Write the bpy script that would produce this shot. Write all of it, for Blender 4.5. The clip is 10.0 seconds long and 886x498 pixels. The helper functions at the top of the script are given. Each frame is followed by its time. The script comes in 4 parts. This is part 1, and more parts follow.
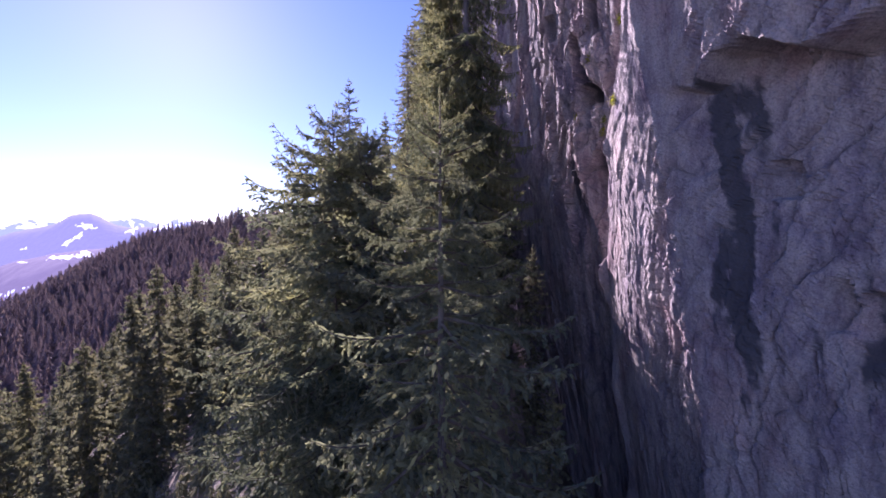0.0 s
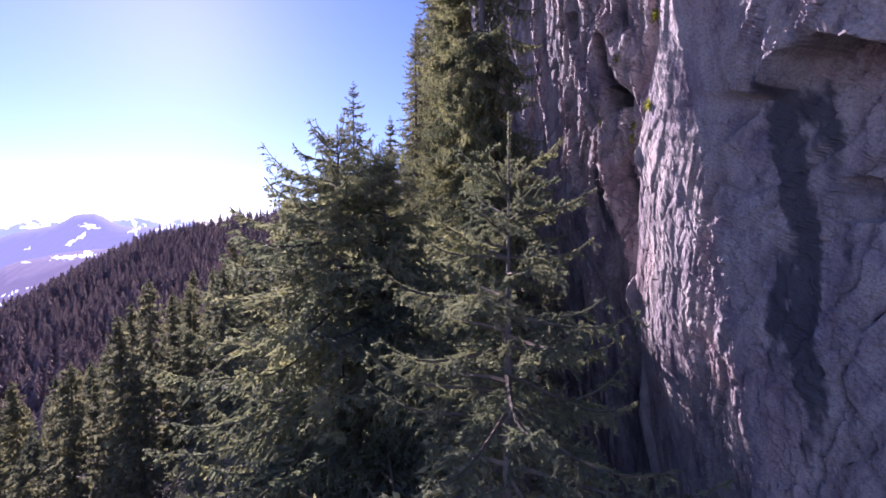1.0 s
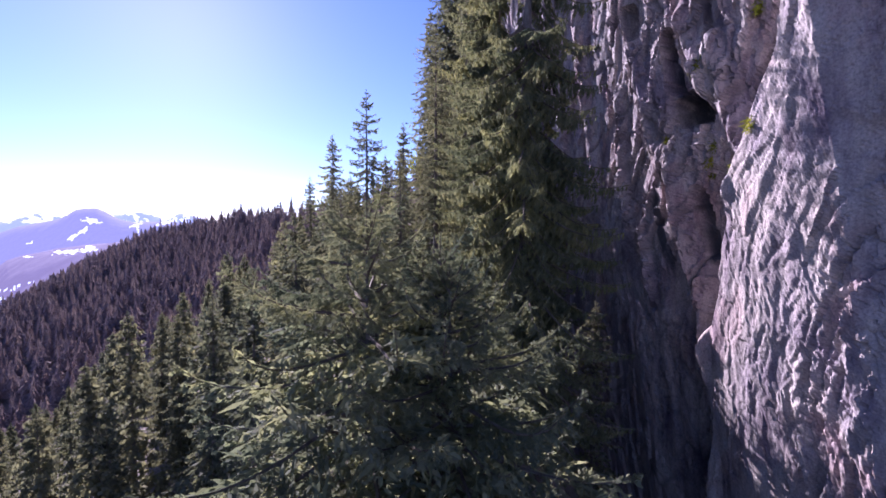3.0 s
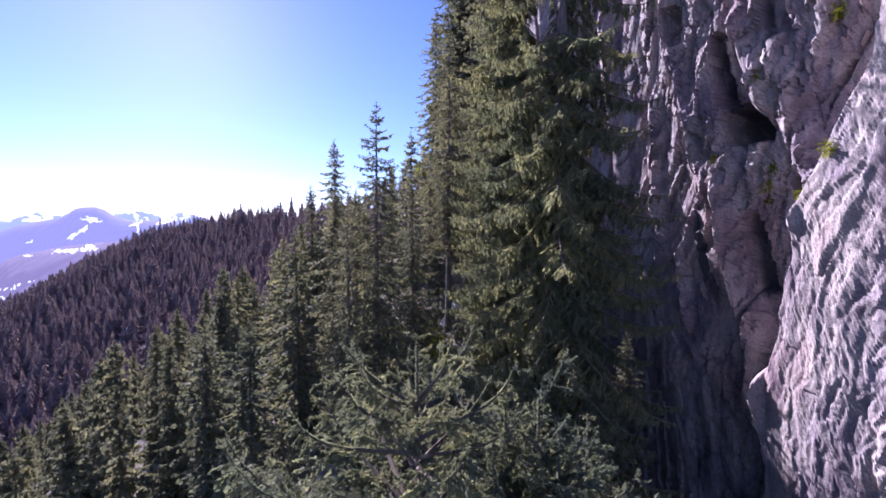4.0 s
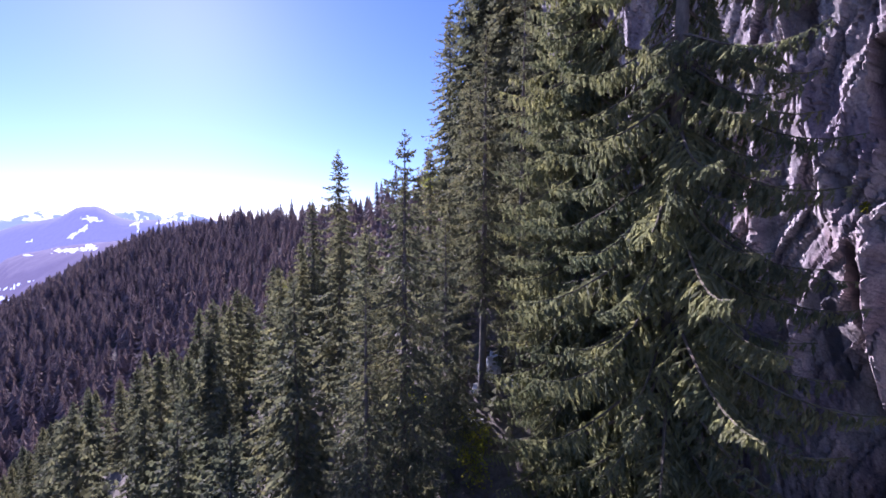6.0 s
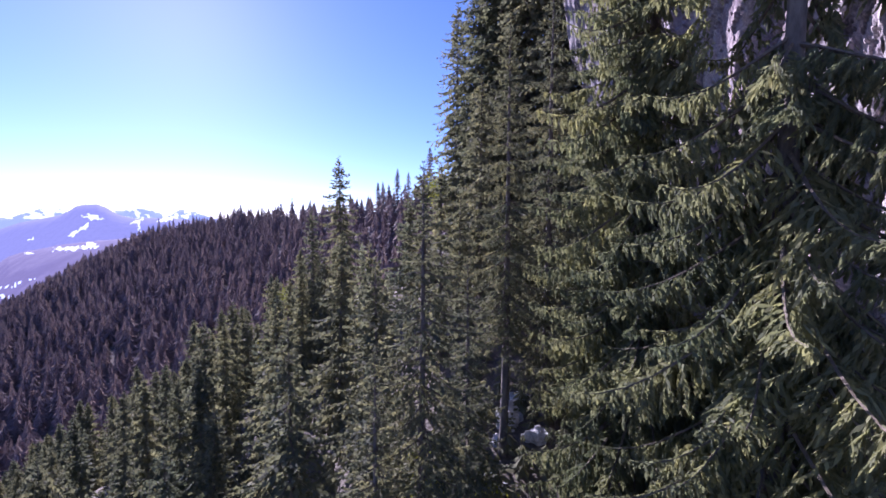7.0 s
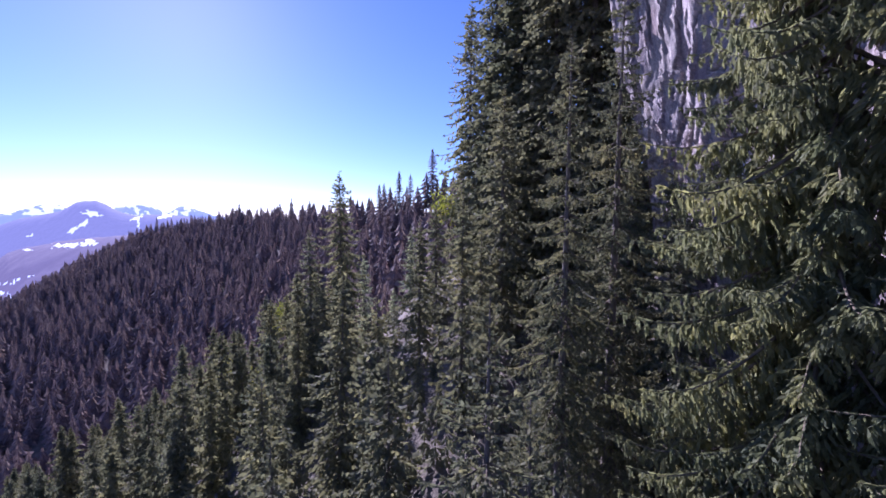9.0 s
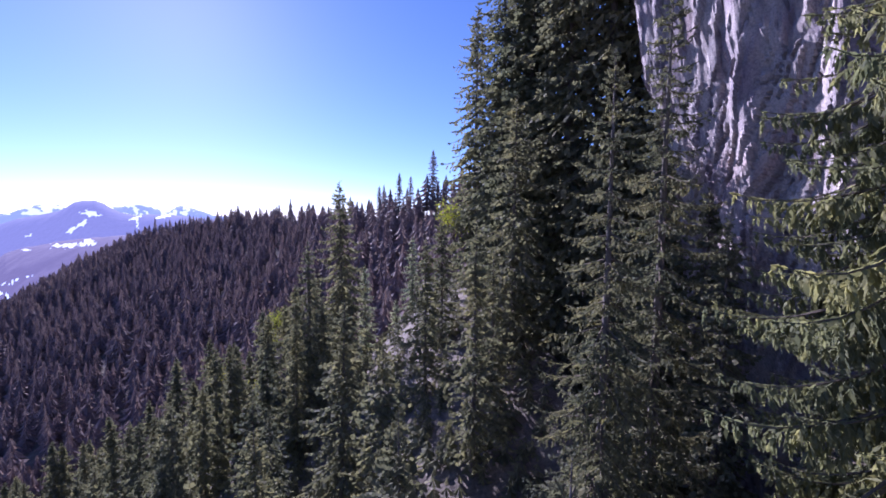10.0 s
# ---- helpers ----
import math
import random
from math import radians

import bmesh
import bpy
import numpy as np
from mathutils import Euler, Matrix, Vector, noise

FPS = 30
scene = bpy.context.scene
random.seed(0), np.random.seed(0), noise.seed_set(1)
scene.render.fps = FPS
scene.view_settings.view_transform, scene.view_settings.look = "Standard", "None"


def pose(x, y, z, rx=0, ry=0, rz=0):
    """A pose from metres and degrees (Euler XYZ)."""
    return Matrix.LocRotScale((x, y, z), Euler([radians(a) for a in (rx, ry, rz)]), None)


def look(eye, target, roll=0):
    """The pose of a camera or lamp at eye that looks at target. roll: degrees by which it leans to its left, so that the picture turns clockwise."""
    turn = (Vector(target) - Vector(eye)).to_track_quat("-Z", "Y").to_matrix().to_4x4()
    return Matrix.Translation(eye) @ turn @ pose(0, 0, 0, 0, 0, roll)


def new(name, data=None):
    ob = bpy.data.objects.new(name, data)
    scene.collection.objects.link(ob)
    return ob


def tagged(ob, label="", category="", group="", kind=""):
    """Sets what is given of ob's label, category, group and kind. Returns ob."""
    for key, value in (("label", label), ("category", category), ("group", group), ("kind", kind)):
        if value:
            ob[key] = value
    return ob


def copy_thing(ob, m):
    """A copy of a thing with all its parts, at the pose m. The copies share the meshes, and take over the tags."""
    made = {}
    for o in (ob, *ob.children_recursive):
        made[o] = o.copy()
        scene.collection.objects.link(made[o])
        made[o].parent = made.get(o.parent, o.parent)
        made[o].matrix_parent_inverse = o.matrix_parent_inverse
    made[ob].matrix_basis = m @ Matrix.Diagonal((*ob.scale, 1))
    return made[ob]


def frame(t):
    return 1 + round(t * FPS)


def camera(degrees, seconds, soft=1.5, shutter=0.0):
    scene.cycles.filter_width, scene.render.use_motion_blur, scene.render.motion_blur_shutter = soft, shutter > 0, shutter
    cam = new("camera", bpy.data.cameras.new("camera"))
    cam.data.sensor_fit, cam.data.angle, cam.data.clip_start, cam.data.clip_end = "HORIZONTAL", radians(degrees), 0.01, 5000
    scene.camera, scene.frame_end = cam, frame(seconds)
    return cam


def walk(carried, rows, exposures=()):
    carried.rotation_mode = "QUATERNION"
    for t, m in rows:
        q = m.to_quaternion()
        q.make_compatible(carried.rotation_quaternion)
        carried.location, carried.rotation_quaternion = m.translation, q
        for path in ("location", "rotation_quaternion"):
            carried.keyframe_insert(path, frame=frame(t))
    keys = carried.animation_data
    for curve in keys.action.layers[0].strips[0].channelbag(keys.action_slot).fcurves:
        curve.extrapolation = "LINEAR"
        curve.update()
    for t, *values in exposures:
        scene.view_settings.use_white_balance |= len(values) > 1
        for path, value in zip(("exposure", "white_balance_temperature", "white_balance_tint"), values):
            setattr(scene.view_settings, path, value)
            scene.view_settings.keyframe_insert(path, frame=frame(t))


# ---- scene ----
# ================= camera =================
cam = camera(94.4, 10.0, soft=1.65)
METRES, EYE, TILT, LEAN, TURN = 30.0, 40.0, -3.0, 0.0, 0.0
ROWS = [
    (0.0, 0.0, 0.0, 0.0, -0.0, 0.0, -0.0),
    (0.5, -0.0121, 0.0382, 0.019, -0.07, -0.08, 0.03),
    (1.0, -0.024, 0.0806, 0.0404, 0.27, -0.08, 0.05),
    (1.5, -0.0346, 0.1198, 0.0602, 0.28, -0.24, -0.02),
    (2.0, -0.0473, 0.1609, 0.0831, 0.19, -0.35, -0.1),
    (2.5, -0.0632, 0.1981, 0.1039, 0.44, -0.51, -0.21),
    (4.0, -0.1111, 0.3207, 0.1826, 0.49, -0.92, -0.17),
    (4.5, -0.1277, 0.3617, 0.2045, 0.69, -0.89, -0.22),
    (5.0, -0.1449, 0.4085, 0.2279, 0.64, -0.86, -0.26),
    (5.5, -0.16, 0.4533, 0.2496, 0.5, -0.91, -0.26),
    (7.0, -0.201, 0.5981, 0.3332, 0.65, -1.28, -0.3),
    (7.5, -0.2126, 0.6412, 0.3581, 0.21, -1.46, -0.26),
    (8.0, -0.2249, 0.6834, 0.3845, 0.55, -1.46, -0.42),
    (8.5, -0.2348, 0.7213, 0.4084, 0.7, -1.55, -0.5),
    (9.0, -0.2459, 0.7603, 0.4338, 0.64, -1.63, -0.53),
    (9.5, -0.2559, 0.7954, 0.4567, 0.71, -1.71, -0.55),
    (10.0, -0.2677, 0.832, 0.4816, 0.56, -1.7, -0.5),
]
walk(cam, [(t, pose(0, 0, EYE, TILT, LEAN, TURN) @ pose(METRES * x, METRES * y, METRES * z, 90 + pitch, roll, yaw)) for t, x, y, z, yaw, pitch, roll in ROWS],
     exposures=[(0.0, 2.97, 6050, 54), (4.0, 2.86, 5700, 46), (7.0, 2.74, 5550, 46), (10.0, 2.52, 5400, 45)])

# ================= light =================
SUN_EL, SUN_AZ = radians(25.0), radians(32.3)        # azimuth from +y towards -x
SUN_DIR = Vector((-math.sin(SUN_AZ) * math.cos(SUN_EL), math.cos(SUN_AZ) * math.cos(SUN_EL), math.sin(SUN_EL)))
world = bpy.data.worlds.new("sky")
scene.world = world
world.use_nodes = True
wn = world.node_tree.nodes
wn.clear()
sky = wn.new("ShaderNodeTexSky")
sky.sky_type = "NISHITA"
sky.sun_disc = False
sky.sun_elevation, sky.sun_rotation = SUN_EL, -SUN_AZ
sky.altitude, sky.air_density, sky.dust_density, sky.ozone_density = 1600, 1.0, 0.1, 6.0
# dust in the air: the white glow round the sun and along the horizon
dust = wn.new("ShaderNodeTexSky")
dust.sky_type = "NISHITA"
dust.sun_disc = False
dust.sun_elevation, dust.sun_rotation = SUN_EL, -SUN_AZ
dust.altitude, dust.air_density, dust.dust_density, dust.ozone_density = 1600, 0.05, 2.0, 0.0
air = wn.new("ShaderNodeMix")
air.data_type, air.blend_type = "RGBA", "ADD"
air.inputs[0].default_value = 0.08
world.node_tree.links.new(sky.outputs[0], air.inputs[6])
world.node_tree.links.new(dust.outputs[0], air.inputs[7])
wbg = wn.new("ShaderNodeBackground")
wbg.inputs["Strength"].default_value = 0.0255
wout = wn.new("ShaderNodeOutputWorld")
world.node_tree.links.new(air.outputs[2], wbg.inputs[0])
world.node_tree.links.new(wbg.outputs[0], wout.inputs[0])

lamp = bpy.data.lights.new("sun", "SUN")
lamp.energy, lamp.angle, lamp.color = 2.25, radians(0.6), (0.98, 0.97, 0.88)
sun = new("sun", lamp)
sun.matrix_world = look((0, 0, 0), -SUN_DIR)

# ================= materials =================


class Mat:
    """A small helper round a node tree."""

    def __init__(self, name):
        self.m = bpy.data.materials.new(name)
        self.m.use_nodes = True
        self.t = self.m.node_tree
        self.t.nodes.clear()
        self.out = self.t.nodes.new("ShaderNodeOutputMaterial")

    def n(self, kind, **kw):
        node = self.t.nodes.new(kind)
        for k, v in kw.items():
            if k in node.inputs:
                node.inputs[k].default_value = v
            else:
                setattr(node, k, v)
        return node

    def l(self, a, b):
        self.t.links.new(a, b)

    def coords(self, scale=(1, 1, 1)):
        g = self.n("ShaderNodeNewGeometry")
        mp = self.n("ShaderNodeMapping")
        mp.inputs["Scale"].default_value = scale
        self.l(g.outputs["Position"], mp.inputs["Vector"])
        return mp.outputs[0]

    def noise(self, vec, scale, detail=5, rough=0.6):
        nz = self.n("ShaderNodeTexNoise")
        nz.inputs["Scale"].default_value = scale
        nz.inputs["Detail"].default_value = detail
        nz.inputs["Roughness"].default_value = rough
        self.l(vec, nz.inputs["Vector"])
        return nz.outputs["Fac"]

    def ramp(self, fac, stops):
        r = self.n("ShaderNodeValToRGB")
        e = r.color_ramp.elements
        while len(e) < len(stops):
            e.new(0.5)
        for el, (p, c) in zip(e, stops):
            el.position, el.color = p, (c[0], c[1], c[2], 1)
        self.l(fac, r.inputs[0])
        return r.outputs["Color"]

    def mix(self, fac, a, b, blend="MIX"):
        mx = self.n("ShaderNodeMix", data_type="RGBA", blend_type=blend)
        for sock, v in ((mx.inputs[0], fac), (mx.inputs[6], a), (mx.inputs[7], b)):
            if isinstance(v, (int, float)):
                sock.default_value = v
            elif isinstance(v, tuple):
                sock.default_value = (v[0], v[1], v[2], 1)
            else:
                self.l(v, sock)
        return mx.outputs[2]

    def bump(self, height, strength, dist):
        b = self.n("ShaderNodeBump")
        b.inputs["Strength"].default_value = strength
        b.inputs["Distance"].default_value = dist
        self.l(height, b.inputs["Height"])
        return b.outputs[0]

    def principled(self, color, rough=0.9, normal=None, spec=0.2):
        p = self.n("ShaderNodeBsdfPrincipled")
        p.inputs["Roughness"].default_value = rough
        p.inputs["Specular IOR Level"].default_value = spec
        if isinstance(color, tuple):
            p.inputs["Base Color"].default_value = (*color, 1)
        else:
            self.l(color, p.inputs["Base Color"])
        if normal is not None:
            self.l(normal, p.inputs["Normal"])
        return p.outputs[0]

    def done(self, shader):
        self.l(shader, self.out.inputs["Surface"])
        return self.m


def needle_material(name, dark, mid, light, through_share=0.3):
    """Needle-clad twigs: each twig its own green, some light passes through."""
    k = Mat(name)
    g = k.n("ShaderNodeNewGeometry")
    oi = k.n("ShaderNodeObjectInfo")
    c = k.ramp(g.outputs["Random Per Island"], [(0.0, tuple(0.45 * a + 0.55 * b for a, b in zip(dark, mid))), (0.5, mid), (0.9, mid), (1.0, tuple(0.5 * a + 0.5 * b for a, b in zip(light, mid)))])
    tuftn = k.noise(k.coords(), 2.6, 3)
    c = k.mix(1.0, c, k.ramp(tuftn, [(0.32, (0.8, 0.82, 0.84)), (0.5, (1, 1, 1)), (0.68, (1.4, 1.32, 1.12))]), "MULTIPLY")
    c2 = k.ramp(oi.outputs["Random"], [(0.0, (0.72, 0.78, 0.8)), (0.5, (1, 1, 1)), (1.0, (1.12, 1.1, 0.98))])
    c = k.mix(1.0, c, c2, "MULTIPLY")
    big = k.noise(k.coords(), 0.35, 2)
    c = k.mix(1.0, c, k.ramp(big, [(0.3, (0.75, 0.8, 0.8)), (0.7, (1.2, 1.15, 0.95))]), "MULTIPLY")
    d = k.principled(c, 0.8, None, 0.12)
    tr = k.n("ShaderNodeBsdfTranslucent")
    k.l(k.mix(1.0, c, (1.1, 1.1, 0.9), "MULTIPLY"), tr.inputs["Color"])
    ms = k.n("ShaderNodeMixShader")
    ms.inputs[0].default_value = through_share
    k.l(d, ms.inputs[1])
    k.l(tr.outputs[0], ms.inputs[2])
    return k.done(ms.outputs[0])


def bark_material(name, a, b):
    k = Mat(name)
    v = k.coords((1, 1, 0.25))
    n1 = k.noise(v, 9, 6, 0.7)
    n2 = k.noise(k.coords(), 0.8, 3)
    c = k.mix(1.0, k.ramp(n1, [(0.3, a), (0.7, b)]), k.ramp(n2, [(0.3, (0.75, 0.75, 0.8)), (0.7, (1.15, 1.15, 1.1))]), "MULTIPLY")
    return k.done(k.principled(c, 0.95, k.bump(n1, 0.6, 0.03)))


NEEDLE = needle_material("spruce_needles", (0.082, 0.086, 0.07), (0.155, 0.158, 0.114), (0.255, 0.246, 0.168), 0.42)
NEEDLE_YOUNG = needle_material("young_spruce_needles", (0.115, 0.126, 0.1), (0.194, 0.21, 0.152), (0.3, 0.3, 0.22), 0.44)
NEEDLE_OLD = needle_material("old_spruce_needles", (0.095, 0.103, 0.076), (0.184, 0.194, 0.126), (0.305, 0.3, 0.185), 0.5)
# far needles: the purple veil of distant haze is painted into their colour
NEEDLE_HAZED = needle_material("hazed_spruce_needles", (0.15, 0.116, 0.14), (0.203, 0.158, 0.185), (0.24, 0.19, 0.205), 0.28)
NEEDLE_PALE = needle_material("pale_needles", (0.18, 0.2, 0.15), (0.32, 0.335, 0.25), (0.5, 0.5, 0.4), 0.45)
LEAF_YELLOW = needle_material("yellow_green_leaves", (0.16, 0.19, 0.03), (0.28, 0.29, 0.05), (0.45, 0.40, 0.08), 0.45)
BARK = bark_material("spruce_bark", (0.075, 0.066, 0.06), (0.17, 0.15, 0.135))
TWIG = bark_material("twig_bark", (0.07, 0.055, 0.042), (0.17, 0.14, 0.11))


def rock_material():
    k = Mat("limestone")
    vs = k.coords((1, 1, 0.16))
    v = k.coords()
    streak = k.noise(vs, 1.1, 6, 0.62)
    patch = k.noise(k.coords((1, 1, 0.5)), 0.33, 6, 0.65)
    grain = k.noise(v, 11.0, 8, 0.75)
    cracks = k.noise(k.coords((1, 1, 0.45)), 2.6, 7, 0.68)
    c = k.ramp(streak, [(0.28, (0.2, 0.172, 0.172)), (0.42, (0.3, 0.274, 0.262)), (0.6, (0.34, 0.316, 0.298)), (0.78, (0.4, 0.38, 0.355))])
    c = k.mix(1.0, c, k.ramp(patch, [(0.36, (0.7, 0.66, 0.78)), (0.46, (1, 0.98, 1)), (0.53, (1.0, 0.97, 0.98)), (0.62, (1.0, 0.86, 0.88))]), "MULTIPLY")
    c = k.mix(1.0, c, k.ramp(grain, [(0.32, (0.5, 0.5, 0.53)), (0.5, (0.95, 0.95, 0.96)), (0.68, (1.22, 1.22, 1.2))]), "MULTIPLY")
    c = k.mix(1.0, c, k.ramp(cracks, [(0.3, (0.55, 0.55, 0.58)), (0.42, (1, 1, 1))]), "MULTIPLY")
    blotch = k.noise(k.coords((1, 1, 0.3)), 0.9, 7, 0.68)
    c = k.mix(1.0, c, k.ramp(blotch, [(0.36, (0.66, 0.61, 0.7)), (0.48, (1.0, 0.98, 1.0)), (0.62, (1.18, 1.16, 1.14))]), "MULTIPLY")
    st = k.n("ShaderNodeAttribute", attribute_name="stain_shade")
    gr = k.n("ShaderNodeAttribute", attribute_name="grime_shade")
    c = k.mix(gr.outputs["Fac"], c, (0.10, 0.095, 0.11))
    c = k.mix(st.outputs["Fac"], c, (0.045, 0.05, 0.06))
    h1 = k.bump(cracks, 0.6, 0.08)
    b2 = k.n("ShaderNodeBump")
    b2.inputs["Strength"].default_value, b2.inputs["Distance"].default_value = 0.6, 0.04
    k.l(grain, b2.inputs["Height"])
    k.l(h1, b2.inputs["Normal"])
    return k.done(k.principled(c, 0.92, b2.outputs[0], 0.15))


ROCK = rock_material()


def ground_material():
    k = Mat("forest_floor")
    v = k.coords()
    a = k.noise(v, 0.5, 6, 0.65)
    b = k.noise(v, 5, 6, 0.7)
    c = k.ramp(a, [(0.3, (0.1, 0.088, 0.08)), (0.5, (0.16, 0.142, 0.124)), (0.7, (0.22, 0.2, 0.165))])
    c = k.mix(1.0, c, k.ramp(b, [(0.3, (0.6, 0.6, 0.6)), (0.7, (1.3, 1.25, 1.2))]), "MULTIPLY")
    return k.done(k.principled(c, 0.97, k.bump(b, 0.8, 0.2)))


GROUND = ground_material()


def pale_rock_material():
    k = Mat("pale_boulder")
    v = k.coords()
    a = k.noise(v, 3, 6, 0.65)
    c = k.ramp(a, [(0.3, (0.30, 0.30, 0.28)), (0.6, (0.62, 0.61, 0.58)), (0.8, (0.75, 0.74, 0.7))])
    return k.done(k.principled(c, 0.9, k.bump(a, 0.7, 0.08)))


PALE_ROCK = pale_rock_material()


def mountain_material(name, low, high, glow):
    """Far mountains seen through kilometres of air: part of what reaches the eye is scattered skylight."""
    k = Mat(name)
    v = k.coords()
    a = k.noise(v, 0.004, 8, 0.6)
    b = k.noise(v, 0.02, 6, 0.65)
    sa = k.n("ShaderNodeAttribute", attribute_name="snow")
    ad = k.n("ShaderNodeMath", operation="ADD")
    k.l(sa.outputs["Fac"], ad.inputs[0])
    k.l(b, ad.inputs[1])
    sn = k.ramp(ad.outputs[0], [(0.92, (0, 0, 0)), (1.0, (1, 1, 1))])
    c = k.ramp(b, [(0.35, low), (0.65, high)])
    c = k.mix(sn, c, (0.85, 0.88, 0.95))
    d = k.principled(c, 0.95)
    # the haze is painted in: an even glow mixed over the lit slopes
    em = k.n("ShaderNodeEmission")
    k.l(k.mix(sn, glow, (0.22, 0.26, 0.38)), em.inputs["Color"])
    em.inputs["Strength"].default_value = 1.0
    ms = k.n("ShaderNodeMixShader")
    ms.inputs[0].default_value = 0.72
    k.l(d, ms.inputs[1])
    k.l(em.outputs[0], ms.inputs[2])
    return k.done(ms.outputs[0])


# ================= shape helpers =================
def mesh_from(name, verts, faces, mats, index=None, smooth=False):
    me = bpy.data.meshes.new(name)
    me.from_pydata(np.asarray(verts, dtype=float).tolist() if not isinstance(verts, list) else verts, [], faces if isinstance(faces, list) else faces.tolist())
    for m in mats:
        me.materials.append(m)
    if index is not None:
        me.polygons.foreach_set("material_index", np.asarray(index, dtype=np.int32))
    if smooth:
        me.polygons.foreach_set("use_smooth", np.ones(len(me.polygons), dtype=bool))
    me.update()
    return me


def part(name, me, parent, m=None, label=""):
    ob = new(name, me)
    ob.parent = parent
    if m is not None:
        ob.matrix_basis = m
    return tagged(ob, label)


def hash2(i, j, seed):
    h = (i.astype(np.int64) * 374761393 + j.astype(np.int64) * 668265263 + seed * 1442695041) & 0x7FFFFFFF
    h = ((h ^ (h >> 13)) * 1274126177) & 0x7FFFFFFF
    return ((h ^ (h >> 16)) & 0xFFFF) / 65535.0


def gnoise(x, y, seed=0):
    """Smooth lattice noise in 0..1."""
    x, y = np.asarray(x, float), np.asarray(y, float)
    i, j = np.floor(x), np.floor(y)
    u, v = x - i, y - j
    u, v = u * u * u * (u * (6 * u - 15) + 10), v * v * v * (v * (6 * v - 15) + 10)
    a, b = hash2(i, j, seed), hash2(i + 1, j, seed)
    c, d = hash2(i, j + 1, seed), hash2(i + 1, j + 1, seed)
    return (a * (1 - u) + b * u) * (1 - v) + (c * (1 - u) + d * u) * v


def fbm(x, y, octaves=4, seed=0, gain=0.5):
    s, amp, tot = 0, 1.0, 0.0
    for o in range(octaves):
        s = s + amp * gnoise(x * 2.03 ** o + 17.3 * o, y * 2.03 ** o - 9.1 * o, seed + o)
        tot += amp
        amp *= gain
    return s / tot


def ridged(x, y, octaves=3, seed=0):
    s, amp, tot = 0, 1.0, 0.0
    for o in range(octaves):
        s = s + amp * (1 - np.abs(2 * gnoise(x * 2.1 ** o + 5.7 * o, y * 2.1 ** o, seed + o) - 1))
        tot += amp
        amp *= 0.5
    return s / tot


def smooth01(a, b, x):
    q = np.clip((np.asarray(x, float) - a) / (b - a), 0, 1)
    return q * q * (3 - 2 * q)


def tube(points, radii, sides=6):
    """Vertices and faces of a tapered tube along points."""
    pts = np.asarray(points, float)
    n = len(pts)
    d = np.gradient(pts, axis=0)
    d /= np.linalg.norm(d, axis=1)[:, None] + 1e-9
    ref = np.where(np.abs(d[:, 2:3]) > 0.8, np.array([[1.0, 0, 0]]), np.array([[0, 0, 1.0]]))
    a = np.cross(d, ref)
    a /= np.linalg.norm(a, axis=1)[:, None] + 1e-9
    b = np.cross(d, a)
    ang = np.linspace(0, 2 * math.pi, sides, endpoint=False)
    v = pts[:, None, :] + np.asarray(radii)[:, None, None] * (np.cos(ang)[None, :, None] * a[:, None, :] + np.sin(ang)[None, :, None] * b[:, None, :])
    f = []
    for i in range(n - 1):
        for k in range(sides):
            k2 = (k + 1) % sides
            f.append((i * sides + k, i * sides + k2, (i + 1) * sides + k2, (i + 1) * sides + k))
    f.append(tuple(range((n - 1) * sides, n * sides)))
    return v.reshape(-1, 3), f


class Soup:
    """Collects pieces of one mesh, each with its material slot."""

    def __init__(self):
        self.v, self.f, self.i, self.n = [], [], [], 0

    def add(self, v, f, slot):
        v = np.asarray(v, float)
        self.v.append(v)
        self.f.extend([tuple(int(q) + self.n for q in face) for face in f])
        self.i.extend([slot] * len(f))
        self.n += len(v)

    def mesh(self, name, mats, smooth=False):
        return mesh_from(name, np.concatenate(self.v), self.f, mats, self.i, smooth)


